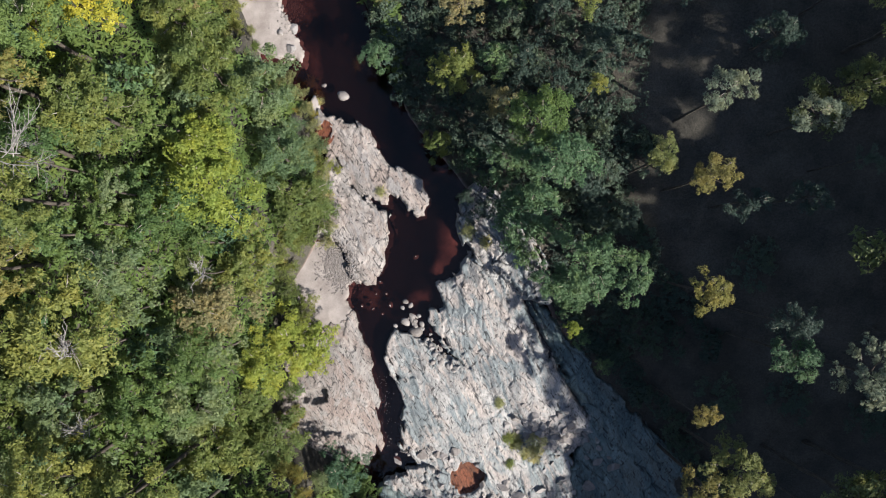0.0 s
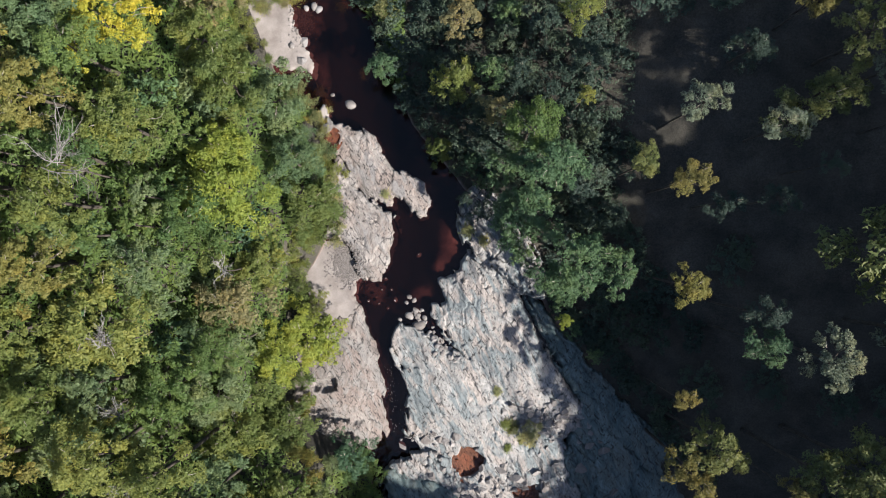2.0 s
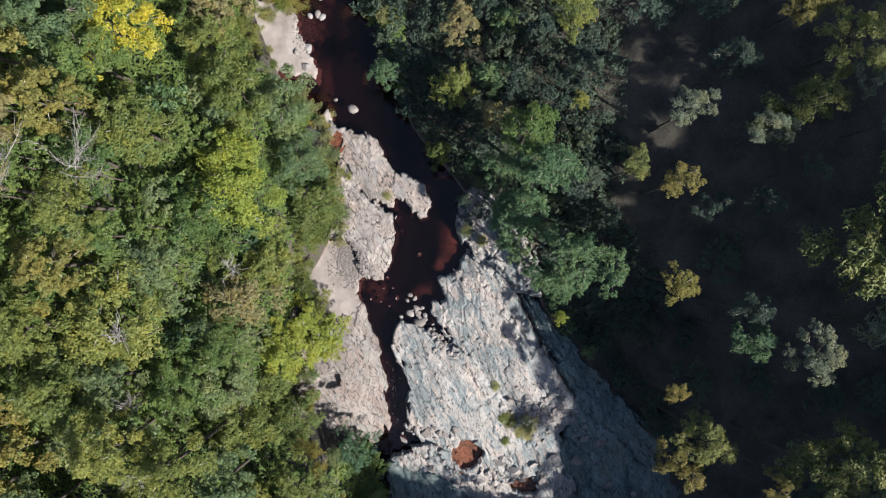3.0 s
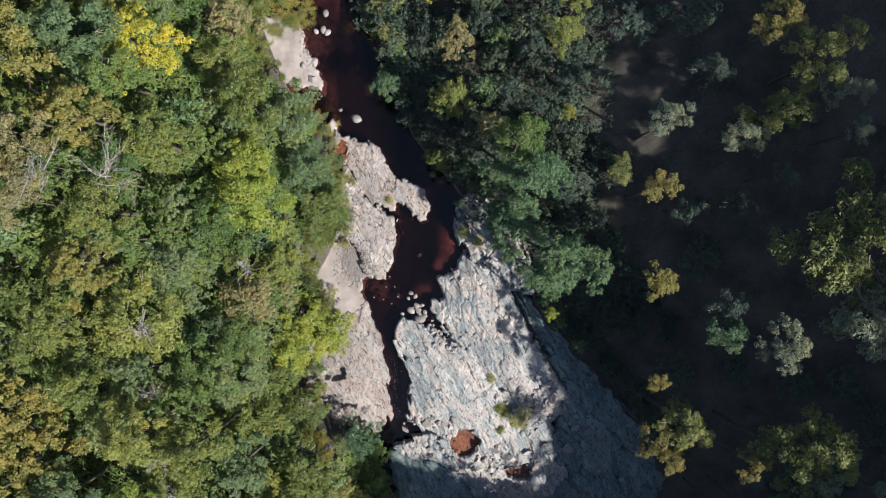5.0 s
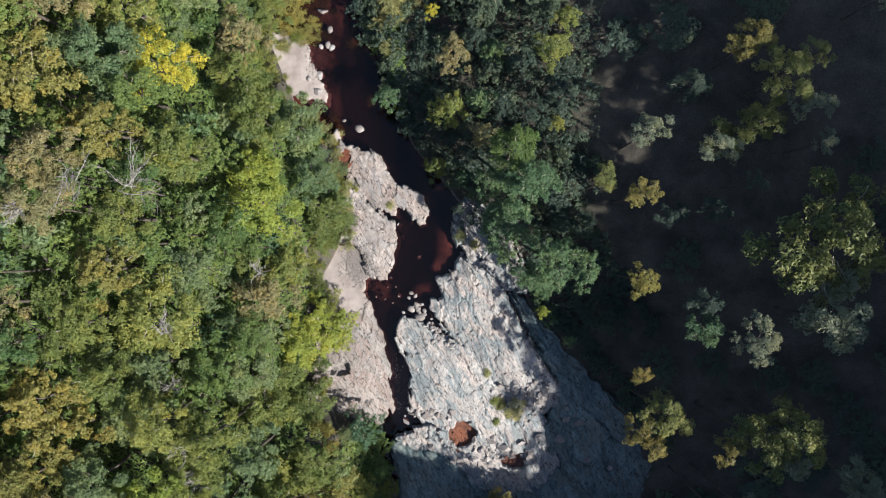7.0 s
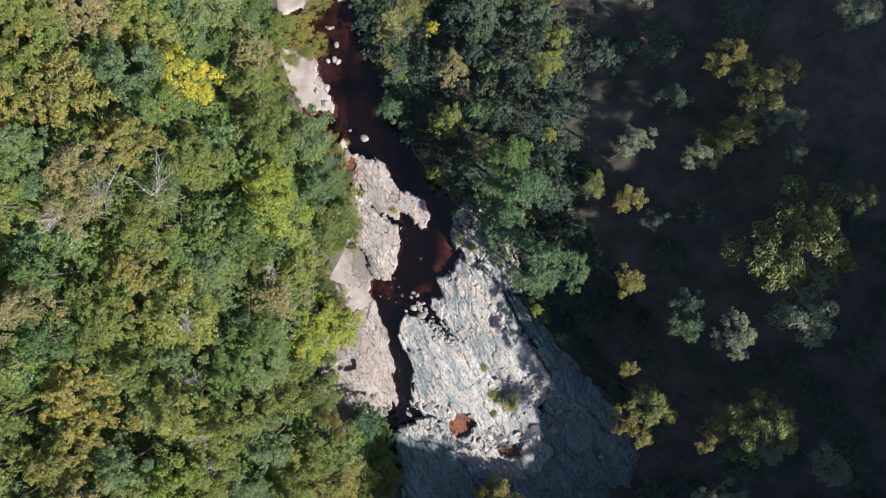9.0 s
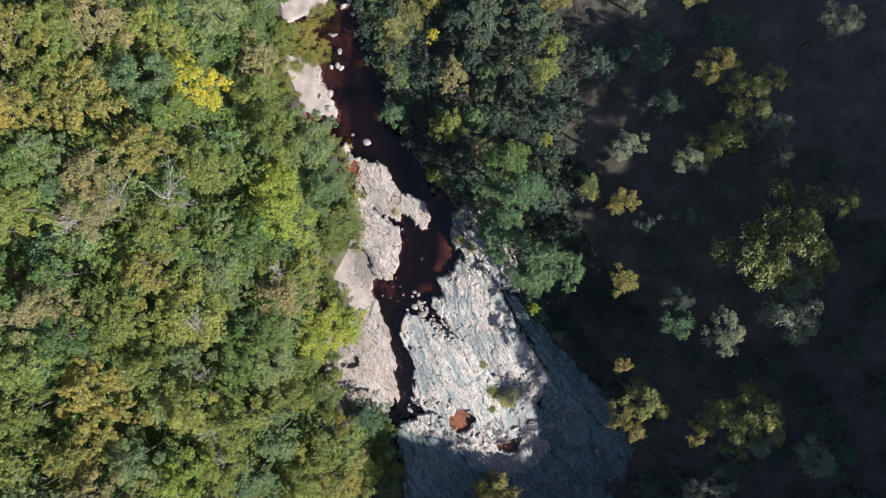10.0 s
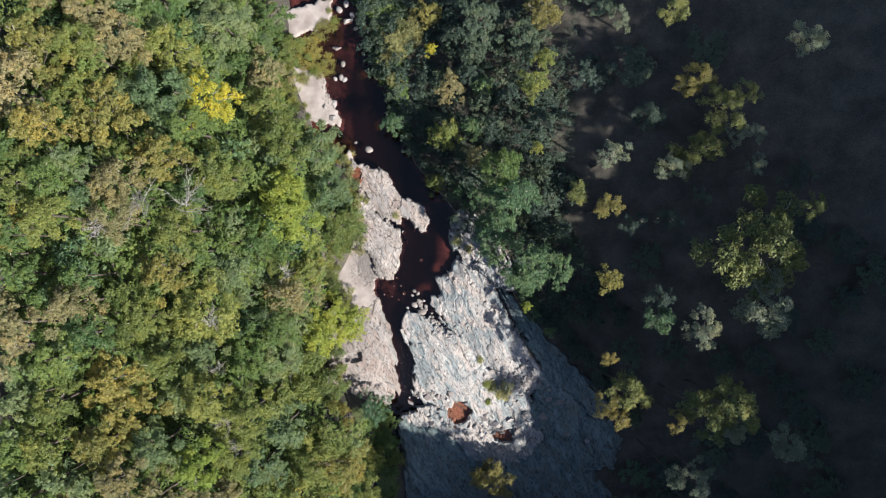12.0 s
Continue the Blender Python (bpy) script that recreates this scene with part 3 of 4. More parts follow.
# ---- trees ----
def tube(points, radii, sides=6):
    """A tapered limb along a bent line."""
    verts, faces = [], []
    for i, (p, r) in enumerate(zip(points, radii)):
        p = Vector(p)
        ahead = (Vector(points[min(i + 1, len(points) - 1)]) - Vector(points[max(i - 1, 0)])).normalized()
        side = ahead.orthogonal().normalized()
        up = ahead.cross(side)
        for k in range(sides):
            w = 2 * math.pi * k / sides
            verts.append(p + r * (math.cos(w) * side + math.sin(w) * up))
        if i:
            b = (i - 1) * sides
            for k in range(sides):
                faces.append((b + k, b + (k + 1) % sides, b + sides + (k + 1) % sides, b + sides + k))
    return verts, faces


def bent(rng, a, b, n=5, wobble=0.12):
    a, b = Vector(a), Vector(b)
    length = (b - a).length
    pts = []
    for i in range(n):
        t = i / (n - 1)
        w = wobble * length * math.sin(math.pi * t)
        pts.append(a.lerp(b, t) + Vector((rng.uniform(-w, w), rng.uniform(-w, w), rng.uniform(-w, w) * 0.5)))
    return pts


def arc(rng, a, b, n, bow):
    """A smoothly bowed line with a slight second bend."""
    a, b = Vector(a), Vector(b)
    along = b - a
    side = along.cross(Vector((rng.uniform(-1, 1), rng.uniform(-1, 1), rng.uniform(-1, 1)))).normalized() * along.length
    c1, c2 = rng.uniform(-bow, bow), rng.uniform(-bow, bow) * 0.4
    return [a + along * t + side * (c1 * math.sin(math.pi * t) + c2 * math.sin(2 * math.pi * t)) for t in (i / (n - 1) for i in range(n))]


def leaf_cloud(rs, centres, sizes, per, leaf, flat=0.6, slim=0.0):
    """Leaves round clump middles, most of them on the upper outside; each a small blade of its own."""
    n = len(centres) * per
    c = np.repeat(np.asarray(centres), per, 0)
    s = np.repeat(np.asarray(sizes), per)
    d = rs.normal(size=(n, 3))
    d /= np.linalg.norm(d, axis=1)[:, None]
    d[:, 2] = np.where(d[:, 2] < -0.25, -d[:, 2], d[:, 2])
    r = s * rs.uniform(0.35, 1.0, n) ** 0.5
    p = c + d * r[:, None] * np.array([1, 1, flat])
    nrm = d * 0.7 + rs.normal(size=(n, 3)) * 0.55 + np.array([0, 0, 0.45])
    nrm /= np.linalg.norm(nrm, axis=1)[:, None]
    t = np.cross(nrm, rs.normal(size=(n, 3)))
    t /= np.linalg.norm(t, axis=1)[:, None]
    q = np.cross(nrm, t)
    ln = leaf * rs.uniform(0.65, 1.35, n)[:, None]
    wd = ln * rs.uniform(0.55, 0.8, n)[:, None]
    if slim:      # long narrow blades that point outwards
        t = d + rs.normal(size=(n, 3)) * 0.45
        t /= np.linalg.norm(t, axis=1)[:, None]
        q = np.cross(t, rs.normal(size=(n, 3)))
        q /= np.linalg.norm(q, axis=1)[:, None]
        wd = ln * slim
    verts = np.stack([p - t * ln + q * wd * 0.2, p + q * wd, p + t * ln - q * wd * 0.6], 1).reshape(-1, 3)
    faces = np.arange(3 * n).reshape(n, 3)
    return verts, faces


def make_tree(name, seed, radius, height, boughs, clumps, per, leaf, mat, limbs=4, openness=0.0, shape=1.0, twigs=0, slim=0.0, skirt=0):
    """A tree at the origin: tapered trunk, limbs, and a crown of boughs, each a cluster of leaf clumps, with gaps and an uneven outline."""
    rng, rs = random.Random(seed), np.random.RandomState(seed)
    tree = new(name)
    lean = Vector((rng.uniform(-0.4, 0.4), rng.uniform(-0.4, 0.4), 0))
    fork = Vector((lean.x, lean.y, height * 0.45))
    pts = bent(rng, (0, 0, -0.6), fork, 5, 0.06)
    r0 = 0.022 * height
    part("trunk", mesh_of("trunk", *tube(pts, [r0 * (1.25 - 0.13 * i) for i in range(5)], 8), MAT_BARK, False), tree)
    centres, sizes, tips = [], [], []
    lobes = [(rng.uniform(0, 6.28), rng.uniform(0.75, 1.2)) for _ in range(4)]
    for k in range(boughs + skirt):
        a = 2.39996 * k + rng.uniform(-0.4, 0.4)
        u = math.sqrt((k + 0.4) / boughs)
        reach = 1 + 0.3 * sum(w * math.cos(a * (i + 1) + p) for i, (p, w) in enumerate(lobes)) / 2.2
        rr = radius * 0.9 * u * reach * rng.uniform(0.85, 1.06)
        low = k >= boughs      # the last boughs hang lower, round the trunk
        if low:
            rr = radius * rng.uniform(0.15, 0.7)
        elif rng.random() < openness * (0.5 + u):
            continue
        mid = Vector((lean.x + rr * math.cos(a), lean.y + rr * math.sin(a), height * (rng.uniform(0.3, 0.55) if low else 0.93 - 0.42 * shape * u ** 2.2 + rng.uniform(-0.11, 0.05))))
        wide = radius * rng.uniform(0.75, 1.2) * 0.98 / math.sqrt(boughs)
        out = Vector((math.cos(a), math.sin(a), 0))
        tips.append(mid)
        for j in range(clumps):
            c = 2.39996 * j + rng.uniform(-0.5, 0.5)
            w = wide * math.sqrt((j + 0.3) / clumps) * rng.uniform(0.85, 1.2)
            off = Vector((w * math.cos(c), w * math.sin(c), 0))
            drop = 0.75 * w * w / wide + 0.25 * u * off.dot(out) + rng.uniform(-0.12, 0.12) * wide
            p = mid + off + Vector((0, 0, -drop))
            centres.append(tuple(p))
            sizes.append(wide * rng.uniform(0.4, 0.68))
    part("crown", mesh_of("crown", *leaf_cloud(rs, centres, sizes, per, leaf, 0.7, slim), mat), tree)
    for k in range(limbs):
        end = tips[int((k + 0.6) * len(tips) / limbs) % len(tips)] - Vector((0, 0, 0.1))
        pts = bent(rng, fork * rng.uniform(0.8, 1.0), end, 5, 0.1)
        limb = part("limb", mesh_of("limb", *tube(pts, [r0 * 0.45 * (1 - 0.21 * i) for i in range(5)], 5), MAT_BARK, False), tree)
        for n in range(twigs):      # pale twigs that show through the leaves
            tip = rng.choice(tips) + Vector((rng.uniform(-0.4, 0.4), rng.uniform(-0.4, 0.4), rng.uniform(0.15, 0.45)))
            start = tip + Vector((lean.x - tip.x, lean.y - tip.y, -0.8)) * rng.uniform(0.25, 0.5)
            part("twig", mesh_of("twig", *tube(arc(rng, start, tip, 5, 0.15), [0.03, 0.026, 0.021, 0.015, 0.008], 3), MAT_TWIG, False), limb)
    return tree


def make_dead(name, seed, radius, height):
    """A leafless bleached tree: trunk, bowed limbs that fork into fine twigs."""
    rng = random.Random(seed)
    tree = new(name)
    fork = Vector((0.2, 0.1, height - 0.75 * radius))
    part("trunk", mesh_of("trunk", *tube(arc(rng, (0, 0, -0.6), fork, 6, 0.04), [0.1, 0.09, 0.08, 0.065, 0.055, 0.05], 7), MAT_BARK, False), tree)
    fan = rng.uniform(0, 6.28)
    for k in range(9):
        a = fan + rng.gauss(0, 1.0)
        rr = radius * rng.uniform(0.4, 1.3)
        end = Vector((rr * math.cos(a), rr * math.sin(a), height - radius * rng.uniform(0.0, 0.3)))
        mid = arc(rng, fork + Vector((rng.uniform(-0.5, 0.5), rng.uniform(-0.5, 0.5), rng.uniform(-0.2, 0.3))) * 0.5 * radius, end, 8, 0.26)
        limb = part("limb", mesh_of("limb", *tube(mid, [0.036, 0.034, 0.032, 0.028, 0.024, 0.02, 0.015, 0.008], 5), MAT_DEAD, False), tree)
        for j in range(9):
            s = mid[1 + j % 6]
            out = (end - fork).normalized() * 0.9 + Vector((rng.uniform(-1, 1), rng.uniform(-1, 1), rng.uniform(-0.1, 0.5))) * 0.75
            e = s + out * radius * rng.uniform(0.22, 0.42)
            part("twig", mesh_of("twig", *tube(arc(rng, s, e, 6, 0.2), [0.019, 0.017, 0.015, 0.013, 0.01, 0.006], 4), MAT_DEAD, False), limb)
    return tree


def set_leaf(tree, kind):
    for o in tree.children:
        if o.name.startswith("crown") or o.name.startswith("tuft"):
            o.material_slots[0].link = "OBJECT"
            o.material_slots[0].material = LEAF[kind]


SPECIES = [make_tree("broadleaf_tree", 11 + k, 3.0, 8.0, nb, nc, per, lf, LEAF["green"], 3, op, sh, 3, 0.0, 2)
           for k, (nb, nc, per, lf, op, sh) in enumerate([(26, 7, 44, 0.105, 0.05, 1.0), (20, 8, 46, 0.11, 0.1, 0.85), (32, 6, 40, 0.1, 0.08, 1.1),
                                                          (23, 8, 42, 0.105, 0.04, 1.1), (28, 6, 44, 0.098, 0.14, 0.9), (36, 5, 42, 0.108, 0.06, 1.0)])]
DIM = [make_tree("understorey_tree", 71 + k, 3.0, 8.0, 16, 5, 24, 0.18, LEAF["green"], 3, 0.05, 1.0) for k in range(3)]
OPEN = [make_tree("open_crowned_tree", 31 + k, 3.0, 8.0, nb, 7, 46, lf, LEAF["green"], 7, op, 1.0, 1, 0.0, 6)
        for k, (nb, lf, op) in enumerate([(20, 0.11, 0.24), (17, 0.115, 0.28), (24, 0.105, 0.26)])]
SHRUB = [make_tree("shrub", 51 + k, 1.6, 2.4, 13, 5, 34, 0.085, LEAF["olive"], 3, 0.05, 1.1) for k in range(3)]
WILLOW = [make_tree("willow_shrub", 61 + k, 1.6, 2.4, 12, 5, 42, 0.2, LEAF["olive"], 3, 0.0, 1.1, 0, 0.13) for k in range(3)]
BUSH = [make_tree("bush", 81 + k, 1.6, 2.4, 9, 4, 18, 0.15, LEAF["green"], 2, 0.0, 1.1) for k in range(3)]
LOW = SHRUB + WILLOW + BUSH
PROTO = SPECIES + DIM + OPEN + LOW
WORDS = {"olive": "olive-green", "green": "mid-green", "bluegreen": "grey-green", "bright": "bright yellow-green", "yellow": "bright yellow autumn",
         "ochre": "ochre-tinged", "brown": "brownish half-bare", "grass": "straw-coloured", "dull_olive": "shade-dulled olive-green", "dull_ochre": "shade-dulled ochre-yellow", "dull_grey": "shade-dulled grey-green",
         "deep": "shade-darkened green", "deepgreen": "deep green"}
placed = []


def plant(proto, x, y, kind, top=None, radius=None, height=None, category="tree", group="", chance=False):
    """One tree on the slope: its crown's top at the height given, or of the height given."""
    z = surface_z(x, y)
    base_h, base_r = (2.4, 1.6) if proto in LOW else (8.0, 3.0)
    h = height if height else max(1.5, top - z)
    r = radius if radius else h * base_r / base_h
    wide = r / base_r
    tall = min(h / base_h, wide)      # a crown keeps its proportions; the trunk takes up the rest of the height
    t = copy_thing(proto, pose(x, y, z, 0, 0, random.uniform(0, 360)) @ Matrix.Diagonal((wide, wide, tall, 1)))
    lift = h / tall - base_h
    for o in t.children:
        if o.name.startswith("trunk"):
            slender = min(1.0, 0.75 * h ** 0.5 / wide / base_h ** 0.5)
            o.scale = (slender, slender, (0.45 * base_h + lift) / (0.45 * base_h))
        else:
            o.location.z = lift
    where = "on the sunny slope" if group.startswith("sunny") else "on the shaded slope" if group.startswith("shaded") else "added on the unseen ridge crest" if group.startswith("ridge") else "beside the stream"
    what = "narrow-leaved shrub" if proto in WILLOW else "low bush" if proto in BUSH else "shrub" if proto in SHRUB else "tree with an open gappy crown" if proto in OPEN else "low understorey tree" if proto in DIM else "tree with a dense crown"
    tagged(t, "%s %s %s" % (WORDS[kind], what, where), "shrub" if proto in LOW else category, group)
    set_leaf(t, kind)
    placed.append((x, y, r * (2.0 if kind == "yellow" else 1.22 if top and height is None and not chance else 1.0)))
    return t


def canopy_left(x, y):
    d = np.interp(y, BANK_Y, BANK_L) - x
    return float(np.interp(d, [0, 2, 4, 6, 9, 15, 19, 23, 50], [3.5, 8, 12, 15, 18, 24.5, 28, 32, 46]) - 0.22 * max(0, abs(y - 3) - 14) + random.uniform(-2.0, 1.6))


# trees that can be told apart, by colour: x, y, crown top, crown radius
LEFT_TREES = {
    "yellow": [(-27.2, 18.9, 21.6, 3.9)],
    "ochre": [(-34.5, 14.9, 30.2, 4.3), (-30.0, 11.2, 27.2, 3.3), (-40.7, 22.4, 31.1, 3.6), (-30.2, -1.3, 26.1, 3.1), (-34.7, -12.3, 28.9, 3.4), (-33.8, -16.1, 27.2, 3.6), (-12.8, -28.0, 12.0, 3.8), (-35.4, -18.9, 29.6, 3.0), (-39.4, 13.6, 34.0, 2.8), (-17.8, 28.4, 0.5, 3.1), (-16.2, 32.3, -1.7, 2.7), (-15.6, 27.1, -0.7, 2.1)],
    "bright": [(-19.2, 5.4, 16.6, 4.5), (-18.9, 8.4, 16.2, 2.9), (-13.9, -8.5, 5.1, 3.5), (-16.1, -10.8, 8.0, 3.2), (-26.9, -22.5, 25.5, 3.1)],
    "olive": [(-19.8, 15.0, 15.4, 3.5), (-13.5, 4.4, 7.7, 3.4), (-25.1, 9.7, 22.7, 3.5), (-31.3, 25.2, 20.6, 4.0), (-21.8, 18.9, 14.4, 3.0), (-38.2, 4.7, 33.9, 2.8), (-17.3, -1.8, 11.1, 3.1), (-27.0, -6.1, 22.8, 4.4), (-30.4, -10.9, 25.6, 3.2), (-39.0, -14.1, 32.1, 2.9), (-21.3, -16.9, 25.0, 3.2), (-25.7, -15.5, 26.5, 3.0), (-19.5, -17.0, 12.2, 3.5), (-16.1, -18.0, 5.6, 3.6), (-23.6, -22.2, 22.6, 3.1), (-14.1, -22.8, 12.8, 3.5), (-39.2, -18.6, 31.7, 2.9), (-16.4, -26.8, 15.5, 2.9), (-28.5, 3.4, 25.9, 2.9), (-37.8, 22.8, 28.3, 2.7), (-13.4, 1.6, 3.2, 1.4), (-20.1, 28.7, 4.9, 2.7)],
    "bluegreen": [(-16.0, 14.4, 10.1, 3.3), (-14.4, 8.3, 9.3, 2.7), (-26.5, 29.2, 14.6, 3.6), (-30.9, 18.6, 24.3, 3.8), (-36.0, 10.1, 32.6, 2.0), (-35.0, -0.3, 31.3, 3.0), (-24.4, -1.5, 20.1, 3.2), (-20.6, -12.7, 14.8, 3.3), (-26.9, -10.8, 22.1, 2.7), (-18.9, -20.0, 19.5, 3.3), (-21.1, -24.5, 20.4, 3.2), (-31.0, -20.0, 26.8, 2.9), (-38.2, -0.0, 33.4, 2.5)],
    "brown": [(-35.2, 24.5, 24.9, 3.4), (-22.2, 23.9, 11.3, 3.4), (-33.2, 4.6, 30.6, 2.6), (-37.0, -3.9, 31.8, 2.5), (-19.1, -5.2, 13.9, 3.7), (-33.2, -22.2, 30.7, 2.7)],
    "green": [(-22.1, 31.5, 8.9, 2.9), (-38.0, 8.4, 33.7, 2.8), (-28.0, 15.0, 24.1, 3.0), (-35.6, -7.2, 31.3, 2.6), (-38.4, -9.6, 32.9, 2.9), (-23.8, -12.1, 18.0, 3.6), (-21.6, 2.3, 18.6, 3.1)],
}
BANK_TREES = {
    "yellow": [(-0.8, 27.6, 6.6, 1.0)],
    "brown": [(2.1, 21.8, 9.5, 2.3), (5.0, 13.0, 10.0, 1.7)],
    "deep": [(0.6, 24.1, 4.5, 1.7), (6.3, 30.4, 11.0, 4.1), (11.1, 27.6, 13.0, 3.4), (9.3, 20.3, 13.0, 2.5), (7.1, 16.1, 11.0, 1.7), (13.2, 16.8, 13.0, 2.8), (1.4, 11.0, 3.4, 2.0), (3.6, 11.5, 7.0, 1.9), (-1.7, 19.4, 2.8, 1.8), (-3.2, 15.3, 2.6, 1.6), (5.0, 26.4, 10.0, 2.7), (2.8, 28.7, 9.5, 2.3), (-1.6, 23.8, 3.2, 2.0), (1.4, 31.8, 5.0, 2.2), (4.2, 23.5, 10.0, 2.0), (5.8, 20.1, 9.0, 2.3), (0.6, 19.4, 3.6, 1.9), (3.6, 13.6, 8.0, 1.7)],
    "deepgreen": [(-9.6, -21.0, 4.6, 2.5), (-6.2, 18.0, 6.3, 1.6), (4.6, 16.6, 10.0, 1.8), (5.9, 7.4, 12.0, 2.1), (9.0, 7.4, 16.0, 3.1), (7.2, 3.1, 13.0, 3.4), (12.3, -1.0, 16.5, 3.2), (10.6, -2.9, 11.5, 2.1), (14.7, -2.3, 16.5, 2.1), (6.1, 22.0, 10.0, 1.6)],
    "olive": [(11.9, 21.5, 14.0, 2.2), (13.4, 24.2, 14.5, 1.6), (1.4, 15.7, 10.0, 2.2), (12.2, 13.0, 15.0, 0.9), (-0.5, 9.8, 5.5, 1.6)],
    "green": [(7.8, 10.6, 15.0, 2.9)],
    "ochre": [(20.3, -3.0, 17.5, 1.8), (-0.9, 32.5, 7.0, 1.9)],
    "bright": [(11.3, -6.9, 8.8, 0.8)],
}
FAR_TREES = {
    "dull_ochre": [(29.1, 20.4, 21.8, 1.4), (27.9, 19.3, 21.5, 1.3), (19.0, 5.6, 18.5, 1.4), (20.3, -18.9, 16.2, 1.9), (19.5, -12.9, 15.2, 0.9), (26.9, -19.5, 20.0, 1.3), (12.9, 30.4, 15.0, 2.0), (5.4, -31.2, 5.5, 2.5)],
    "dull_olive": [(35.0, 0.6, 24.8, 4.9), (31.2, 16.0, 23.5, 2.1), (33.4, 17.8, 24.0, 1.3), (29.0, 12.2, 18.5, 2.5), (30.4, 12.9, 20.0, 1.7), (15.9, 7.3, 17.5, 1.2), (22.0, -17.0, 17.0, 2.0), (29.3, -18.3, 22.0, 2.7), (32.6, -17.8, 22.0, 2.6), (38.8, 4.9, 26.3, 1.2), (26.9, 28.6, 20.0, 1.5)],
    "dull_grey": [(26.5, 9.9, 20.0, 1.6), (19.3, 11.4, 21.8, 1.6), (36.2, -6.3, 24.0, 3.1), (29.5, -8.4, 21.6, 1.8), (38.7, 22.7, 27.5, 1.7), (37.9, -21.3, 23.5, 1.8), (29.4, -26.2, 20.0, 1.7), (21.5, 28.7, 16.0, 1.3), (35.2, 10.1, 22.0, 0.9), (32.8, -20.2, 21.0, 1.6), (33.8, 14.0, 23.0, 1.6), (26.9, -26.6, 18.0, 1.2)],
    "deepgreen": [(25.0, -7.4, 19.4, 1.5)],
    "deep": [(24.8, -4.9, 19.0, 1.3), (26.5, 4.0, 18.0, 1.2), (29.7, 6.8, 20.0, 0.9), (24.6, 17.0, 17.0, 1.5), (22.8, 4.1, 16.0, 1.3)],
    "grass": [(8.0, -19.3, -0.5, 1.3)],
}
BANK_SHRUBS = {
    "deepgreen": [(5.6, 3.0, 4.2, 1.3), (6.6, 1.4, 4.0, 1.3), (7.8, -0.4, 4.4, 1.4), (9.2, -2.2, 4.6, 1.3), (10.2, -4.2, 4.4, 1.2), (11.6, -5.6, 4.6, 1.2), (4.4, 6.2, 4.4, 1.3), (3.0, 8.6, 4.0, 1.2), (13.2, -8.4, 4.2, 1.0), (15.2, -11.0, 4.2, 0.9)],
    "deep": [(2.3, 5.0, 3.0, 0.9), (3.3, 3.6, 3.6, 1.0), (4.6, 3.9, 4.0, 1.2), (2.4, 2.6, 2.8, 0.6), (6.6, 0.6, 4.2, 1.0)],
    "olive": [(-20.6, 23.5, 3, 1.5), (-20.3, 21.4, 3, 1.4), (-21.0, 25.5, 3, 1.6), (-20.8, 19.6, 3.4, 1.5), (-21.6, 27.5, 3, 1.6), (-11.9, 7.5, 2.8, 1.8), (-12.5, 5.1, 3.5, 2.1), (-12.2, 2.5, 3.0, 2.1), (-13.6, 0.8, 2.6, 1.4), (-14.9, 0.6, 4, 1.6), (-13.2, -5.6, 2.2, 1.4), (-13.9, -7.0, 4, 1.6), (-14.6, -16.4, 2.4, 1.4), (-15.1, -13.3, 3, 1.4), (-15.2, -2.1, 3, 1.6), (-15.1, -4.2, 3, 1.5)],
    "bluegreen": [(-13.3, 9.0, 4, 1.8), (-14.6, 10.8, 4, 1.8), (-12.1, 10.1, 2, 1.1), (-11.5, -22.4, 1.2, 1.4), (-16.2, 14.4, 3, 1.3)],
    "green": [(-9.2, -22.0, 1.6, 1.6), (-7.5, -23.1, 1.2, 1.4), (-10.0, -23.6, 1.6, 1.6), (-13.7, 6.8, 4.5, 1.6), (-13.8, -13.5, 2, 0.9)],
    "bright": [(-11.7, -8.3, 4.5, 1.6), (-12.1, -10.4, 4.2, 1.5), (-12.9, -9.2, 5, 1.8)],
    "ochre": [(-15.4, -20.2, 2, 1.3), (-13.9, -21.2, 1.5, 1.1), (-13.3, -22.9, 1.5, 1.3), (-17.9, 17.2, 3, 1.1)],
    "grass": [(-4.6, 29.2, 4.6, 2.4), (-6.2, 27.0, 3.2, 1.9), (-3.4, 31.6, 5.0, 2.2), (-5.6, 24.4, 2.8, 1.4), (-11.9, 9.3, 1.9, 0.8), (-12.4, 11.6, 1.9, 0.9), (-13.3, 13.4, 2.0, 0.9), (-11.5, 7.2, 1.8, 0.8), (-13.9, 15.2, 2.0, 0.9), (-14.9, 16.6, 1.8, 0.8), (-10.9, 5.2, 1.5, 0.7), (-10.7, 2.2, 1.5, 0.7), (-11.4, 0.6, 1.4, 0.8)],
}
CHOICE = random.Random(5)
# dark gaps between the crowns of the sunny slope
GAPS = [(-32.3, 1.6), (-34.2, 0.4), (-39.2, 0.2), (-36.6, 2.0), (-26.2, 4.4), (-27.4, -1.6), (-34.8, -11.0), (-30.2, -13.4), (-22.6, -10.2), (-25.0, 13.0), (-31.6, -4.0), (-21.0, -18.6), (-33.0, 20.8), (-17.2, 11.6), (-23.4, 7.2)]


def near_gap(x, y, reach):
    return any((x - gx) ** 2 + (1.3 * (y - gy)) ** 2 < reach ** 2 for gx, gy in GAPS)


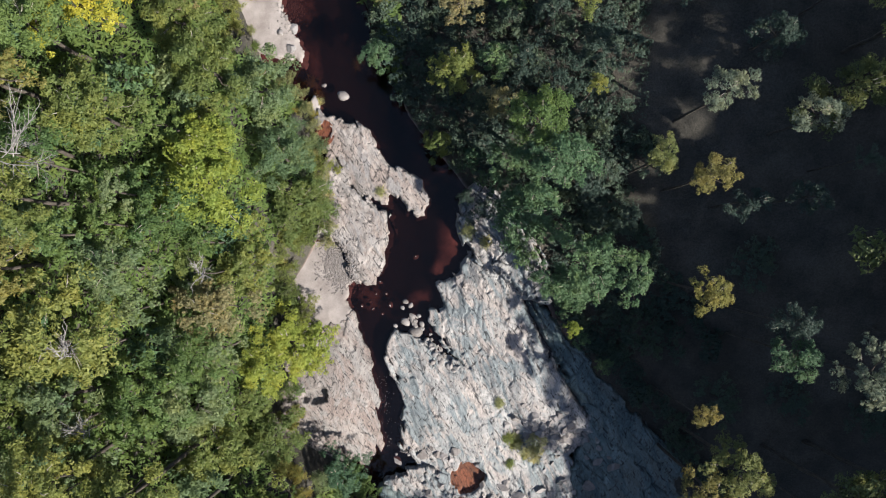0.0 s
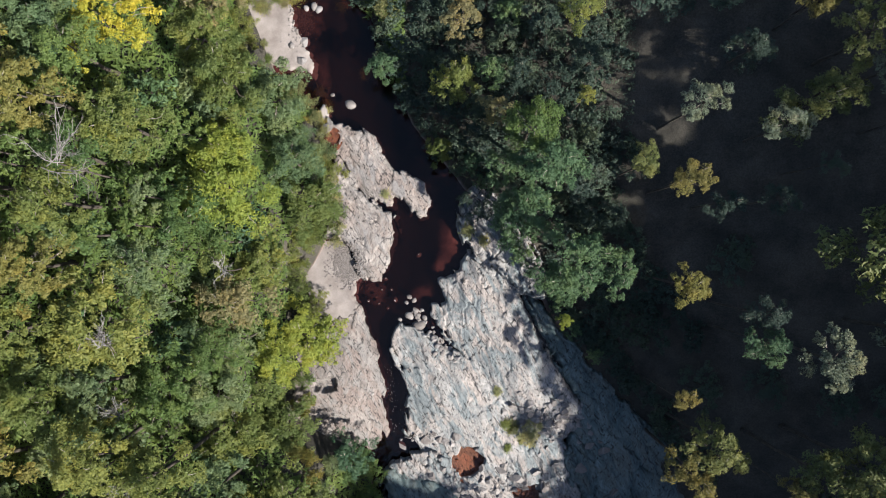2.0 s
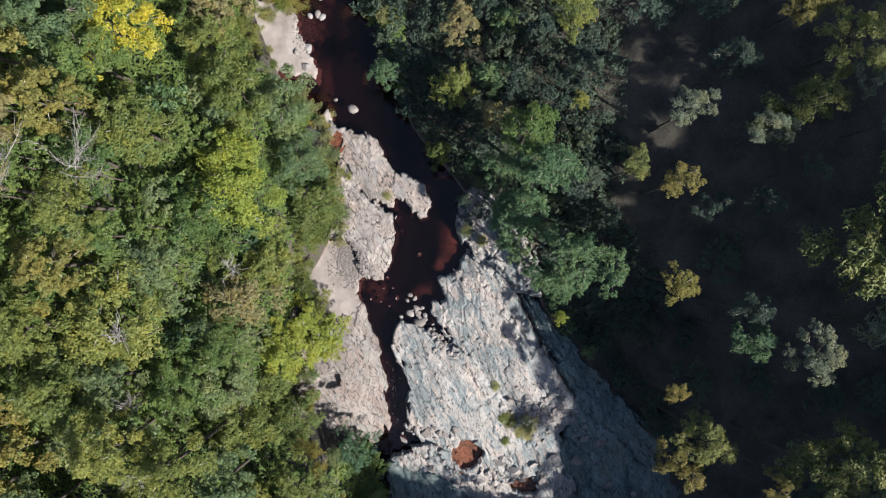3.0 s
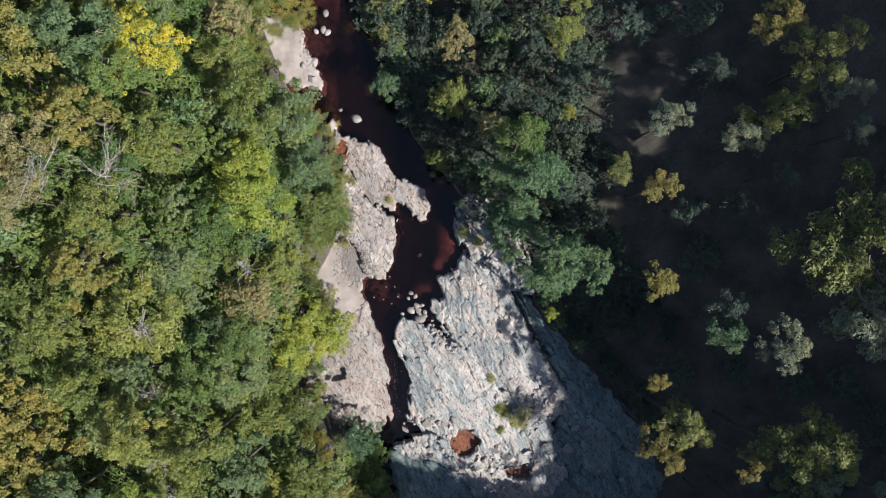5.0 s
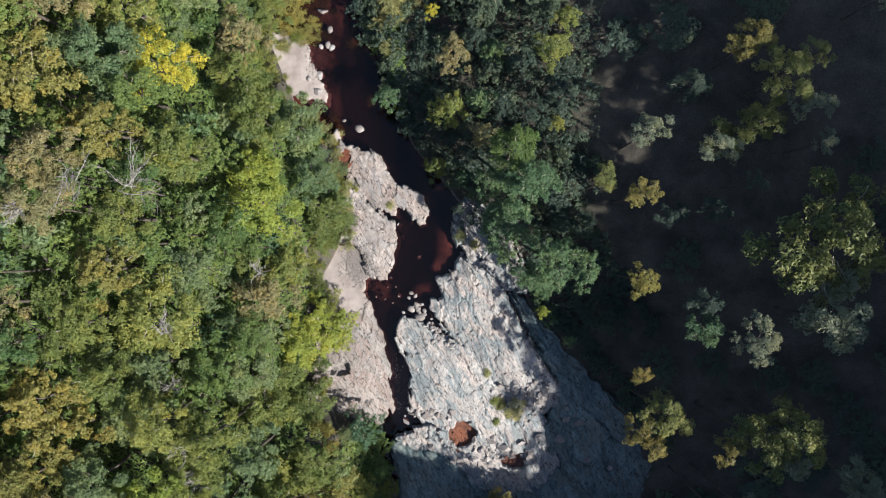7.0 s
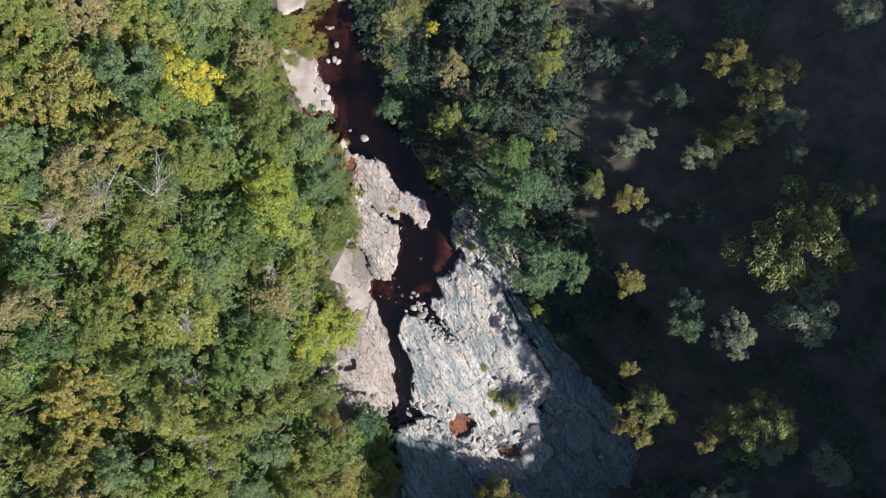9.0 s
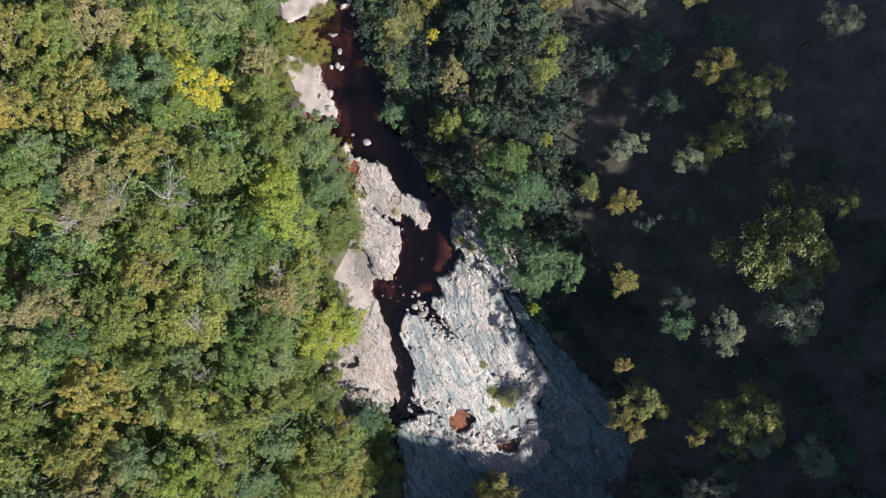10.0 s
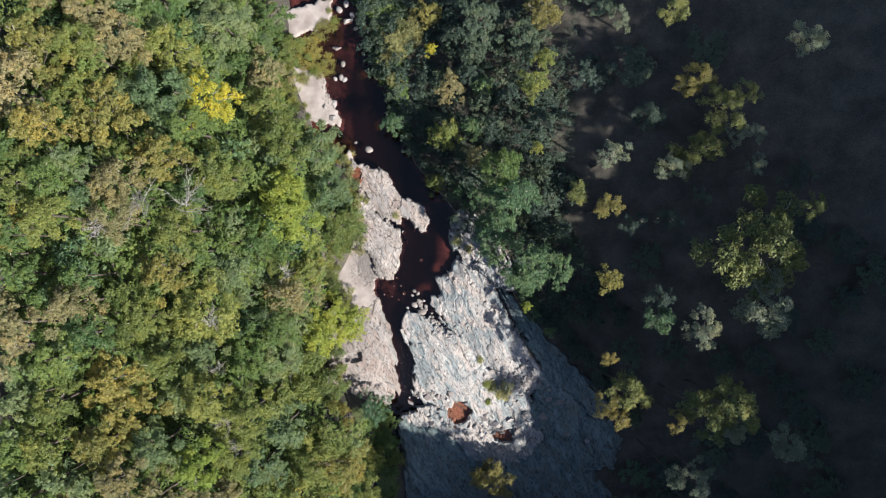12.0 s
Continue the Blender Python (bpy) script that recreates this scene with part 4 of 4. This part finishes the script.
for names, kinds, group in ((LEFT_TREES, SPECIES, "sunny slope trees"), (BANK_TREES, SPECIES, "stream bank trees"), (FAR_TREES, OPEN, "shaded slope trees"),
                            (BANK_SHRUBS, SHRUB, "bank shrubs")):
    for kind, rows in names.items():
        for x, y, top, r in rows:
            if group.startswith("sunny") and near_gap(x, y, 1.5):
                continue
            if group.startswith("shaded"):
                x, y, top, r = x + 0.9, y - 0.3, top + 0.3 * r, 1.26 * r
            if group.startswith("stream") and kind == "deep":
                r = 0.82 * r
            low = top - float(ground_z(x, y)) < 2.6
            plant(SPECIES[1] if r > 4.5 and group.startswith("shaded") else CHOICE.choice((WILLOW if kind == "grass" or x < -10 and kind in ("olive", "bluegreen", "grass", "ochre") else SHRUB) if low or kinds is SHRUB else kinds), x, y, kind, top=top, radius=r, group=group)

# low trees on the bare ground behind the bank, leaves coloured dark as if shaded
for x, y, h, r in [(13.0, 5.6, 3.2, 1.8), (14.8, 7.2, 3.0, 1.8), (14.0, 3.2, 3.0, 1.6), (12.2, 8.6, 3.4, 1.6), (16.8, 2.8, 3.6, 1.5), (13.4, 10.4, 5.0, 1.4)]:
    plant(CHOICE.choice(DIM), x, y, "deep", height=h, radius=r, group="shaded slope trees")
# tall unseen trees added past the gorge's lower end, to throw shade upstream
SHADE_CASTERS = [(8.8, -37.0, 9.0, 3.2), (4.5, -38.0, 7.5, 3.0), (0.0, -38.5, 5.0, 2.6), (12.5, -37.0, 8.5, 2.4), (16.5, -36.0, 9.5, 2.2), (20.0, -39.0, 11.0, 2.8), (9.0, -41.0, 7.5, 2.6), (15.0, -42.0, 10.0, 2.8), (24.0, -34.5, 11.0, 2.4), (5.5, -38.5, 5.0, 2.0), (19.0, -45.0, 12.0, 3.0)]
for x, y, top, r in SHADE_CASTERS:
    plant(CHOICE.choice(SPECIES), x, y, "deepgreen", top=top, radius=r, group="shaded slope trees")

# unseen trees added on the ridge, to make its shadow's edge uneven
ridge_rng = random.Random(17)
for k in range(72):
    b, a = -34 + 1.15 * k + ridge_rng.uniform(-0.6, 0.6), 74 + ridge_rng.uniform(-2.5, 3)
    plant(ridge_rng.choice(DIM), a * SUN_AZ.x - b * SUN_AZ.y, a * SUN_AZ.y + b * SUN_AZ.x, "deepgreen", height=ridge_rng.uniform(2.4, 5.0), radius=ridge_rng.uniform(1.3, 2.3), group="ridge trees")

# the rest of the wood, by chance, with gaps left in it
def clearing(x, y):
    return near_gap(x, y, 2.4) or float(fbm(np.array(x * 0.3), np.array(y * 0.42), 2, 123)) > 0.6


rng = random.Random(7)
tries = 0
while tries < 6000:
    tries += 1
    y = rng.uniform(-40, 42)
    lx = float(np.interp(y, BANK_Y, BANK_L))
    x = lx - rng.uniform(0.3, 40)
    if x < -50:
        continue
    d = lx - x
    if off_rock(x, y) < (2.6 if y > 16 else 0.4):
        continue
    r = min(3.4, 1.3 + 0.22 * d) * rng.uniform(0.8, 1.2)
    far_off = x < -44 or (d > 10 and abs(y - 1) > 33)
    r = 4.0 if far_off else r
    if clearing(x, y) or any((x - tx) ** 2 + (y - ty) ** 2 < (0.57 * (r + c)) ** 2 for tx, ty, c in placed):
        continue
    hue = fbm(np.array(x * 0.13), np.array(y * 0.13), 2, 91) + rng.uniform(-0.22, 0.22) + max(0, d - 14) / 120
    kind = "bluegreen" if hue < 0.34 else "green" if hue < 0.52 else "olive" if hue < 0.7 else "ochre" if hue < 0.8 else "brown"
    plant(WILLOW[tries % 3] if d < 3 else DIM[tries % 3] if far_off else SPECIES[tries % 6] if rng.random() < 0.8 else OPEN[tries % 3], x, y, kind,
          top=max(float(ground_z(x, y)) + 1.6, canopy_left(x, y)), radius=r, group="sunny slope trees", chance=True)
tries = 0
while tries < 5000:
    tries += 1
    y = rng.uniform(-40, 42)
    x = float(np.interp(y, BANK_Y, BANK_L)) - rng.uniform(2.5, 36)
    r = rng.uniform(1.3, 2.2)
    if x < -44 or abs(y) > 34 or off_rock(x, y) < (1.6 if y > 16 else 0.6) or clearing(x, y) or any((x - tx) ** 2 + (y - ty) ** 2 < (0.5 * (r + c)) ** 2 for tx, ty, c in placed):
        continue
    hue = fbm(np.array(x * 0.13), np.array(y * 0.13), 2, 91) + rng.uniform(-0.25, 0.25)
    plant(DIM[tries % 3], x, y, "bluegreen" if hue < 0.4 else "green" if hue < 0.58 else "olive", top=max(float(ground_z(x, y)) + 2.5, canopy_left(x, y) - rng.uniform(1.0, 3.0)),
          radius=r, group="sunny slope trees", chance=True)
# bushes on the floor of the gaps
low_bushes = []
for tries in range(900):
    y = rng.uniform(-32, 34)
    x = float(np.interp(y, BANK_Y, BANK_L)) - rng.uniform(3.5, 28)
    if off_rock(x, y) < 1.5 or any((x - tx) ** 2 + (y - ty) ** 2 < (0.62 * c) ** 2 for tx, ty, c in placed) or any((x - tx) ** 2 + (y - ty) ** 2 < 2.2 ** 2 for tx, ty in low_bushes):
        continue
    low_bushes.append((x, y))
for x, y in low_bushes:
    plant(rng.choice(BUSH), x, y, rng.choice(("green", "bluegreen", "deepgreen")), height=rng.uniform(2.4, 4.5), radius=rng.uniform(1.6, 2.3), group="sunny slope bushes")
low_bushes = []
for tries in range(2400):
    y = rng.uniform(-10, 36)
    x = float(np.interp(y, BANK_Y, BANK_R)) + rng.uniform(0.4, 13 if y < 8 else 19 if y < 18 else 24)
    if off_rock(x, y) < 0.5 or any((x - tx) ** 2 + (y - ty) ** 2 < 1.5 ** 2 for tx, ty in low_bushes):
        continue
    low_bushes.append((x, y))
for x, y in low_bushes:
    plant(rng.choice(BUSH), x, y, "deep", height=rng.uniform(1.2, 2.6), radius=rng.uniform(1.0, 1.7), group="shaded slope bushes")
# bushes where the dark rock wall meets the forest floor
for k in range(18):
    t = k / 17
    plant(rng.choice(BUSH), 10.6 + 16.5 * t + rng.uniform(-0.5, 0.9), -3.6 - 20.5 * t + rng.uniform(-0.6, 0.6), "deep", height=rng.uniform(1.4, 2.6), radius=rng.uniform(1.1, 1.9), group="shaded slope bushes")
tries = 0
while tries < 3500:
    tries += 1
    y = rng.uniform(-42, 46)
    rx = float(np.interp(y, BANK_Y, BANK_R))
    x = rx + 45 * rng.random() ** 1.5 - 0.3
    if x > 52:
        continue
    d = x - rx
    if off_rock(x, y) < 0.3 or (d < 9 and y > 10 and rng.random() < 0.3) or (d > 9 and rng.random() < 0.8):
        continue
    r = min(2.8, 1.1 + 0.2 * d) * rng.uniform(0.7, 1.2)
    if any((x - tx) ** 2 + (y - ty) ** 2 < (0.8 * (r + c)) ** 2 for tx, ty, c in placed):
        continue
    a, b = x * SUN_AZ.x + y * SUN_AZ.y, -x * SUN_AZ.y + y * SUN_AZ.x
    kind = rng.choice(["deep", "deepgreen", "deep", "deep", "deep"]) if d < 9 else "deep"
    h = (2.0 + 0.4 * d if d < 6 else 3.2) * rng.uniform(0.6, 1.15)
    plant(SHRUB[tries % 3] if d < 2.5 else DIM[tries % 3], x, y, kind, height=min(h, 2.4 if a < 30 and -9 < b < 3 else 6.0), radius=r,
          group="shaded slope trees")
for p in PROTO:
    for o in (*p.children_recursive, p):
        bpy.data.objects.remove(o)

for x, y, top, r, s in [(-27.4, 5.9, 27.0, 3.5, 3), (-31.0, 6.6, 29.4, 2.8, 5), (-25.5, -13.0, 20.5, 1.6, 8), (-24.5, -18.5, 20.5, 1.5, 9), (-23.0, -21.5, 20.5, 1.4, 12),
                        (-25.6, -7.2, 22.5, 1.8, 14), (-18.6, -1.8, 16.2, 1.2, 15), (-33.5, 4.0, 30.5, 1.6, 17), (-20.5, -25.0, 17.5, 1.5, 19)]:
    z = float(ground_z(x, y))
    t = make_dead("dead_tree", s, r, top - z)
    t.matrix_basis = pose(x, y, z)
    tagged(t, "leafless bleached tree with forked bare branches", "tree", "dead trees")


def undergrowth(name, many, x0, x1, seed, mat, label, size=1.0):
    """Ferns and seedlings under the trees: single fronds, in one mesh."""
    rs = np.random.RandomState(seed)
    x, y = rs.uniform(x0, x1, many), rs.uniform(-36, 38, many)
    lx, rx = np.interp(y, BANK_Y, BANK_L), np.interp(y, BANK_Y, BANK_R)
    keep = ((x < lx - 0.2) | (x > rx + 0.2)) & ((fbm(x * 0.4, y * 0.4, 3, seed) > 0.42) | (x < -16))
    x, y = x[keep], y[keep]
    gi, gj = np.clip(((y + 52) / 0.2).astype(int), 0, len(GRID_Y) - 1), np.clip(((x + 32) / 0.2).astype(int), 0, len(GRID_X) - 1)
    keep = (GRID_D[gi, gj] < -0.1) | (x < -31.5) | (x > 35.5)
    x, y = x[keep], y[keep]
    n = len(x)
    p = np.stack([x, y, ground_z(x, y) + rs.uniform(0.1, 0.9, n)], -1)
    a = rs.uniform(0, 6.28, n)
    t = np.stack([np.cos(a), np.sin(a), rs.uniform(-0.2, 0.5, n)], -1) * size * rs.uniform(0.2, 0.48, n)[:, None]
    q = np.stack([-np.sin(a), np.cos(a), rs.uniform(-0.3, 0.3, n)], -1) * size * rs.uniform(0.1, 0.24, n)[:, None]
    verts = np.stack([p - t, p + q, p + t], 1).reshape(-1, 3)
    return tagged(new(name, mesh_of(name, verts, np.arange(3 * n).reshape(n, 3), mat)), label, "undergrowth", kind="stuff")


undergrowth("undergrowth", 110000, -46, -4, 5, LEAF["green"], "low green undergrowth on the sunny slope")
undergrowth("undergrowth", 30000, -10, 18, 6, LEAF["deep"], "low undergrowth on the shaded slope, leaves coloured dark for its shade", 0.45)


# ---- stones, rubble, pebbles ----
def stone_mesh(seed, angular):
    bm = bmesh.new()
    bmesh.ops.create_icosphere(bm, subdivisions=2, radius=1.0)
    off = Vector((seed * 3.7, seed * 1.9, seed))
    for v in bm.verts:
        n = v.co.normalized()
        if angular:      # broken faces: cut back to a few planes
            for k in range(8):
                w = Vector((math.sin(seed + k * 2.1), math.cos(seed * 1.7 + k * 3.3), math.sin(seed * 0.6 + k * 1.3))).normalized()
                over = v.co.dot(w) - (0.36 + 0.07 * k)
                if over > 0:
                    v.co -= w * over
        v.co += n * (0.08 if angular else 0.22) * noise.noise(n * 1.3 + off)
        v.co.z *= 0.62
        v.co.x *= 1.15
    me = bpy.data.meshes.new("stone")
    bm.to_mesh(me)
    bm.free()
    me.polygons.foreach_set("use_smooth", [not angular] * len(me.polygons))
    me.materials.append(MAT_STONE)
    return me


ROUND = [stone_mesh(k + 1, False) for k in range(4)]
BROKEN = [stone_mesh(k + 11, True) for k in range(5)]
pick = random.Random(3)


def stone(name, me, x, y, r, label, category, group, sink=0.22):
    ob = new(name, me)
    z = max(surface_z(x, y), float(floor_level(y)) - sink * r)
    ob.matrix_basis = pose(x, y, z + 0.18 * r, pick.uniform(-12, 12), pick.uniform(-12, 12), pick.uniform(0, 360)) @ Matrix.Diagonal((r * 1.05, r * 0.9, r * 0.95, 1))
    return tagged(ob, label, category, group)


STREAM_STONES = [(-9.9, 15.1, 0.56), (-11.7, 16.1, 0.22), (-2.7, -8.2, 0.61), (-3.7, -7.2, 0.44), (-2.4, -6.6, 0.22), (-2.8, -7.2, 0.28), (-2.1, -7.4, 0.28), (-4.0, -5.8, 0.22), (-3.7, -5.2, 0.28), (-3.2, -5.6, 0.28), (-1.2, -9.5, 0.28), (-0.8, -10.3, 0.28), (-1.6, -9.0, 0.28), (-0.2, -11.1, 0.33), (-1.0, -11.1, 0.28), (0.5, -11.5, 0.28), (-0.4, -10.7, 0.28), (-4.7, -7.6, 0.22)]
SHOAL_STONES = [(-6.2, -3.3, 0.22), (-7.2, -5.2, 0.17), (-8.0, -5.6, 0.17), (-2.7, -0.8, 0.28), (-5.2, -5.5, 0.28), (-5.6, -4.4, 0.17), (-6.6, -4.4, 0.17), (-6.9, -5.9, 0.17), (-6.0, -6.4, 0.17), (-14.6, 21.6, 0.67), (-14.9, 19.6, 0.56), (-15.9, 21.2, 0.33), (-7.7, -15.5, 0.22)]
UPPER_STONES = [(-13.7, 35.0, 0.48), (-12.5, 33.4, 0.72), (-14.1, 29.5, 0.64), (-13.3, 27.3, 0.4), (-13.6, 25.4, 0.4), (-13.1, 25.1, 0.4), (-14.4, 25.2, 0.32), (-11.4, 32.3, 0.32), (-11.9, 34.2, 0.4), (-12.7, 35.8, 0.48)]
SLOPE_STONES = [(9.7, -17.9, 0.71), (8.8, -17.1, 0.49), (11.0, -18.8, 0.65), (11.8, -17.8, 0.44), (8.0, -16.9, 0.33), (12.4, -19.0, 0.55), (11.0, -16.6, 0.44), (12.7, -16.6, 0.49), (13.4, -17.9, 0.44), (14.2, -18.8, 0.44), (10.4, -17.1, 0.38), (12.1, -15.8, 0.44), (-12.2, 12.5, 0.6), (-12.9, 12.9, 0.33)]
LOWER_STONES = [(8.9, -17.4, 0.57), (7.1, -16.6, 0.49), (11.3, -16.2, 0.49), (10.1, -19.5, 0.49), (12.6, -17.4, 0.49), (6.0, -24.0, 0.66), (7.6, -24.8, 0.74), (9.7, -24.0, 0.57), (11.7, -23.2, 0.57), (8.9, -26.0, 0.66), (-0.1, -23.6, 0.57), (-1.4, -24.5, 0.49), (14.6, -23.6, 0.74), (17.9, -26.0, 0.57), (20.8, -27.3, 0.49), (16.7, -21.5, 0.66)]
for rows in (STREAM_STONES, SHOAL_STONES, UPPER_STONES):
    for x, y, r in rows:
        if r > 0.5:
            stone("boulder", pick.choice(ROUND if rows is STREAM_STONES else BROKEN), x, y, r, "pale half-sunk boulder lying beside the dark stream", "boulder", "stream boulders")
        else:
            stone("stone", pick.choice(ROUND), x, y, r, "small pale water-worn stone in the stream", "stone", "stream stones", 0.75 if rows is SHOAL_STONES else 0.22)
for rows in (SLOPE_STONES, LOWER_STONES):
    for x, y, r in rows:
        stone("rock_block", pick.choice(BROKEN), x, y, r, "angular pale broken block resting on bedrock", "rock", "broken blocks")
# smaller rubble caught in the gully and below the slope
for (x0, y0, x1, y1, wide, many) in ((-3.2, -6.6, 1.8, -12.6, 0.5, 40), (7.5, -17.5, 15, -20, 1.8, 80), (2, -25, 12, -27, 2.6, 90), (-5, -20.5, 2, -20.5, 1.0, 30)):
    for k in range(many):
        t = pick.random()
        x, y = x0 + (x1 - x0) * t + pick.gauss(0, wide * 0.5), y0 + (y1 - y0) * t + pick.gauss(0, wide * 0.5)
        stone("stone", pick.choice(BROKEN), x, y, pick.uniform(0.12, 0.3) + 0.4 * pick.random() ** 4, "small angular stone among bedrock cracks", "stone", "rubble stones")


def pebbles(name, spots, many, label):
    """Loose pebbles, too many to count, in one mesh."""
    rs = np.random.RandomState(9)
    verts, faces = [], []
    base = np.array([(1, 0, 0), (0, 1, 0), (-1, 0, 0), (0, -1, 0), (0, 0, 0.7), (0, 0, -0.7)])
    tri = np.array([(0, 1, 4), (1, 2, 4), (2, 3, 4), (3, 0, 4), (1, 0, 5), (2, 1, 5), (3, 2, 5), (0, 3, 5)])
    for x0, y0, sx, sy, share in spots:
        for k in range(int(many * share)):
            x, y = x0 + rs.normal() * sx, y0 + rs.normal() * sy
            a, r = rs.uniform(0, 6.28), rs.uniform(0.04, 0.13)
            c, s = math.cos(a), math.sin(a)
            q = base * r * np.array([1.3, 0.9, 0.8])
            q = np.stack([q[:, 0] * c - q[:, 1] * s + x, q[:, 0] * s + q[:, 1] * c + y, q[:, 2] + surface_z(x, y) + 0.02], -1)
            faces.append(tri + 6 * len(verts))
            verts.append(q)
    return tagged(new(name, mesh_of(name, np.concatenate(verts), np.concatenate(faces), MAT_STONE)), label, "pebbles", kind="stuff")


pebbles("pebbles", [(-10.4, -1.3, 0.8, 1.0, 0.55), (-11.3, 2.0, 0.4, 1.6, 0.15), (-15.0, 25.0, 0.6, 1.6, 0.3), (-9.6, -2.6, 0.7, 0.8, 0.2)], 2000, "loose pale pebbles scattered over the beach sand")


rs = np.random.RandomState(4)
fy = rs.uniform(-20.5, -12.5, 80)
fx = np.interp(fy, [-21, -17, -14, -12], [-5.4, -5.5, -5.6, -6.3]) + rs.normal(size=80) * 0.35
fz = floor_level(fy) + 0.13
ang, size = rs.uniform(0, 6.28, (80, 3)), rs.uniform(0.02, 0.06, (80, 3))
flecks = np.stack([fx[:, None] + size * np.cos(ang), fy[:, None] + size * 1.6 * np.sin(ang), np.repeat(fz[:, None], 3, 1)], -1).reshape(-1, 3)
tagged(new("foam", mesh_of("foam", flecks, np.arange(240).reshape(80, 3), MAT_SAND)), "small pale flecks of foam on the narrow rapid", "foam", kind="stuff")


# ---- grass tussocks and scrub on the banks ----
def tussock(seed, blades=220):
    rs = np.random.RandomState(seed)
    verts, faces = [], []
    for k in range(blades):
        a, lean = rs.uniform(0, 6.28), rs.uniform(0.1, 1.0)
        b0 = rs.normal(size=2) * 0.28
        d, side = np.array([math.cos(a), math.sin(a)]), np.array([-math.sin(a), math.cos(a)])
        w, tall = rs.uniform(0.018, 0.035), rs.uniform(0.7, 1.1)
        pts = [(b0, 0.0, w), (b0 + d * lean * 0.35, 0.65 * tall * (1.1 - 0.5 * lean), w * 0.8), (b0 + d * lean * 0.95, 0.75 * tall * (1.1 - 0.75 * lean), w * 0.3)]
        i = len(verts)
        for p, z, ww in pts:
            for s in (-1, 1):
                q = p + side * s * ww
                verts.append((q[0], q[1], z))
        faces += [(i, i + 1, i + 3, i + 2), (i + 2, i + 3, i + 5, i + 4)]
    return mesh_of("tuft", verts, faces, LEAF["grass"])


TUFTS = [tussock(k + 1) for k in range(4)]


def grass(x, y, r, kind, label):
    t = new("grass_tussock")
    part("tuft", pick.choice(TUFTS), t)
    t.matrix_basis = pose(x, y, surface_z(x, y) - 0.05, 0, 0, pick.uniform(0, 360)) @ Matrix.Diagonal((r, r, min(1.4, r * 0.9), 1))
    set_leaf(t, kind)
    return tagged(t, label, "grass", "grass tussocks")


BANK_GRASS = [(-13.1, 12.5, 0.89), (-14.1, 11.1, 1.0), (-12.9, 9.6, 0.89), (-13.5, 13.9, 0.89), (-16.3, 16.7, 2.33), (-12.4, 16.0, 1.22), (-5.8, 5.8, 0.61), (2.0, 2.2, 0.94), (3.8, 0.5, 0.5), (-13.2, 14.5, 1.33), (-14.1, 17.8, 1.0)]
UPPER_GRASS = [(-19.6, 24.5, 1.6), (-19.5, 21.6, 1.4), (-19.0, 19.3, 1.3), (-19.9, 26.8, 1.4), (-16.8, 31.1, 2.85), (-17.5, 27.0, 2.69), (-14.4, 29.9, 2.06), (-15.2, 33.5, 1.74), (-14.0, 26.0, 1.27), (-6.5, 29.5, 3.48), (-10.0, 26.8, 1.74), (-4.1, 27.2, 2.06), (-8.0, 32.7, 2.37), (-2.9, 31.1, 1.74), (-7.3, 18.9, 1.74)]
ROCK_SCRUB = [(6.8, -18.6, 1.64), (9.4, -19.7, 0.88), (5.8, -15.4, 0.66), (8.0, -20.5, 0.88), (6.6, -21.3, 0.66)]
for rows, kinds in ((BANK_GRASS, ("grass", "ochre", "grass")), (UPPER_GRASS, ("grass", "olive", "brown"))):
    for x, y, r in rows:
        for k in range(max(1, int(r * r * 1.5))):
            a, d = pick.uniform(0, 6.28), r * 0.75 * math.sqrt(pick.random())
            grass(x + d * math.cos(a), y + d * math.sin(a), pick.uniform(0.5, 0.9), pick.choice(kinds), "straw-green arching grass tussock on the stream bank")
for x, y, r in ROCK_SCRUB:
    for k in range(max(2, int(r * r * 2.5))):
        a, d = pick.uniform(0, 6.28), r * 0.7 * math.sqrt(pick.random())
        grass(x + d * math.cos(a), y + d * math.sin(a), pick.uniform(0.4, 0.7), pick.choice(("olive", "ochre", "grass")), "olive-green grass tussock rooted in a rock crack")

# loose tufts along the foot of the wood
for k in range(150):
    y = pick.uniform(-24, 36)
    x = float(np.interp(y, BANK_Y, BANK_L)) + pick.uniform(-2.2, 1.6)
    if off_rock(x, y) > -0.5 and surface_z(x, y) > float(floor_level(y)) + 0.1:
        grass(x, y, pick.uniform(0.5, 1.0), pick.choice(("grass", "olive", "olive", "bluegreen", "ochre")), "green and straw-coloured grass tussock at the wood's edge")
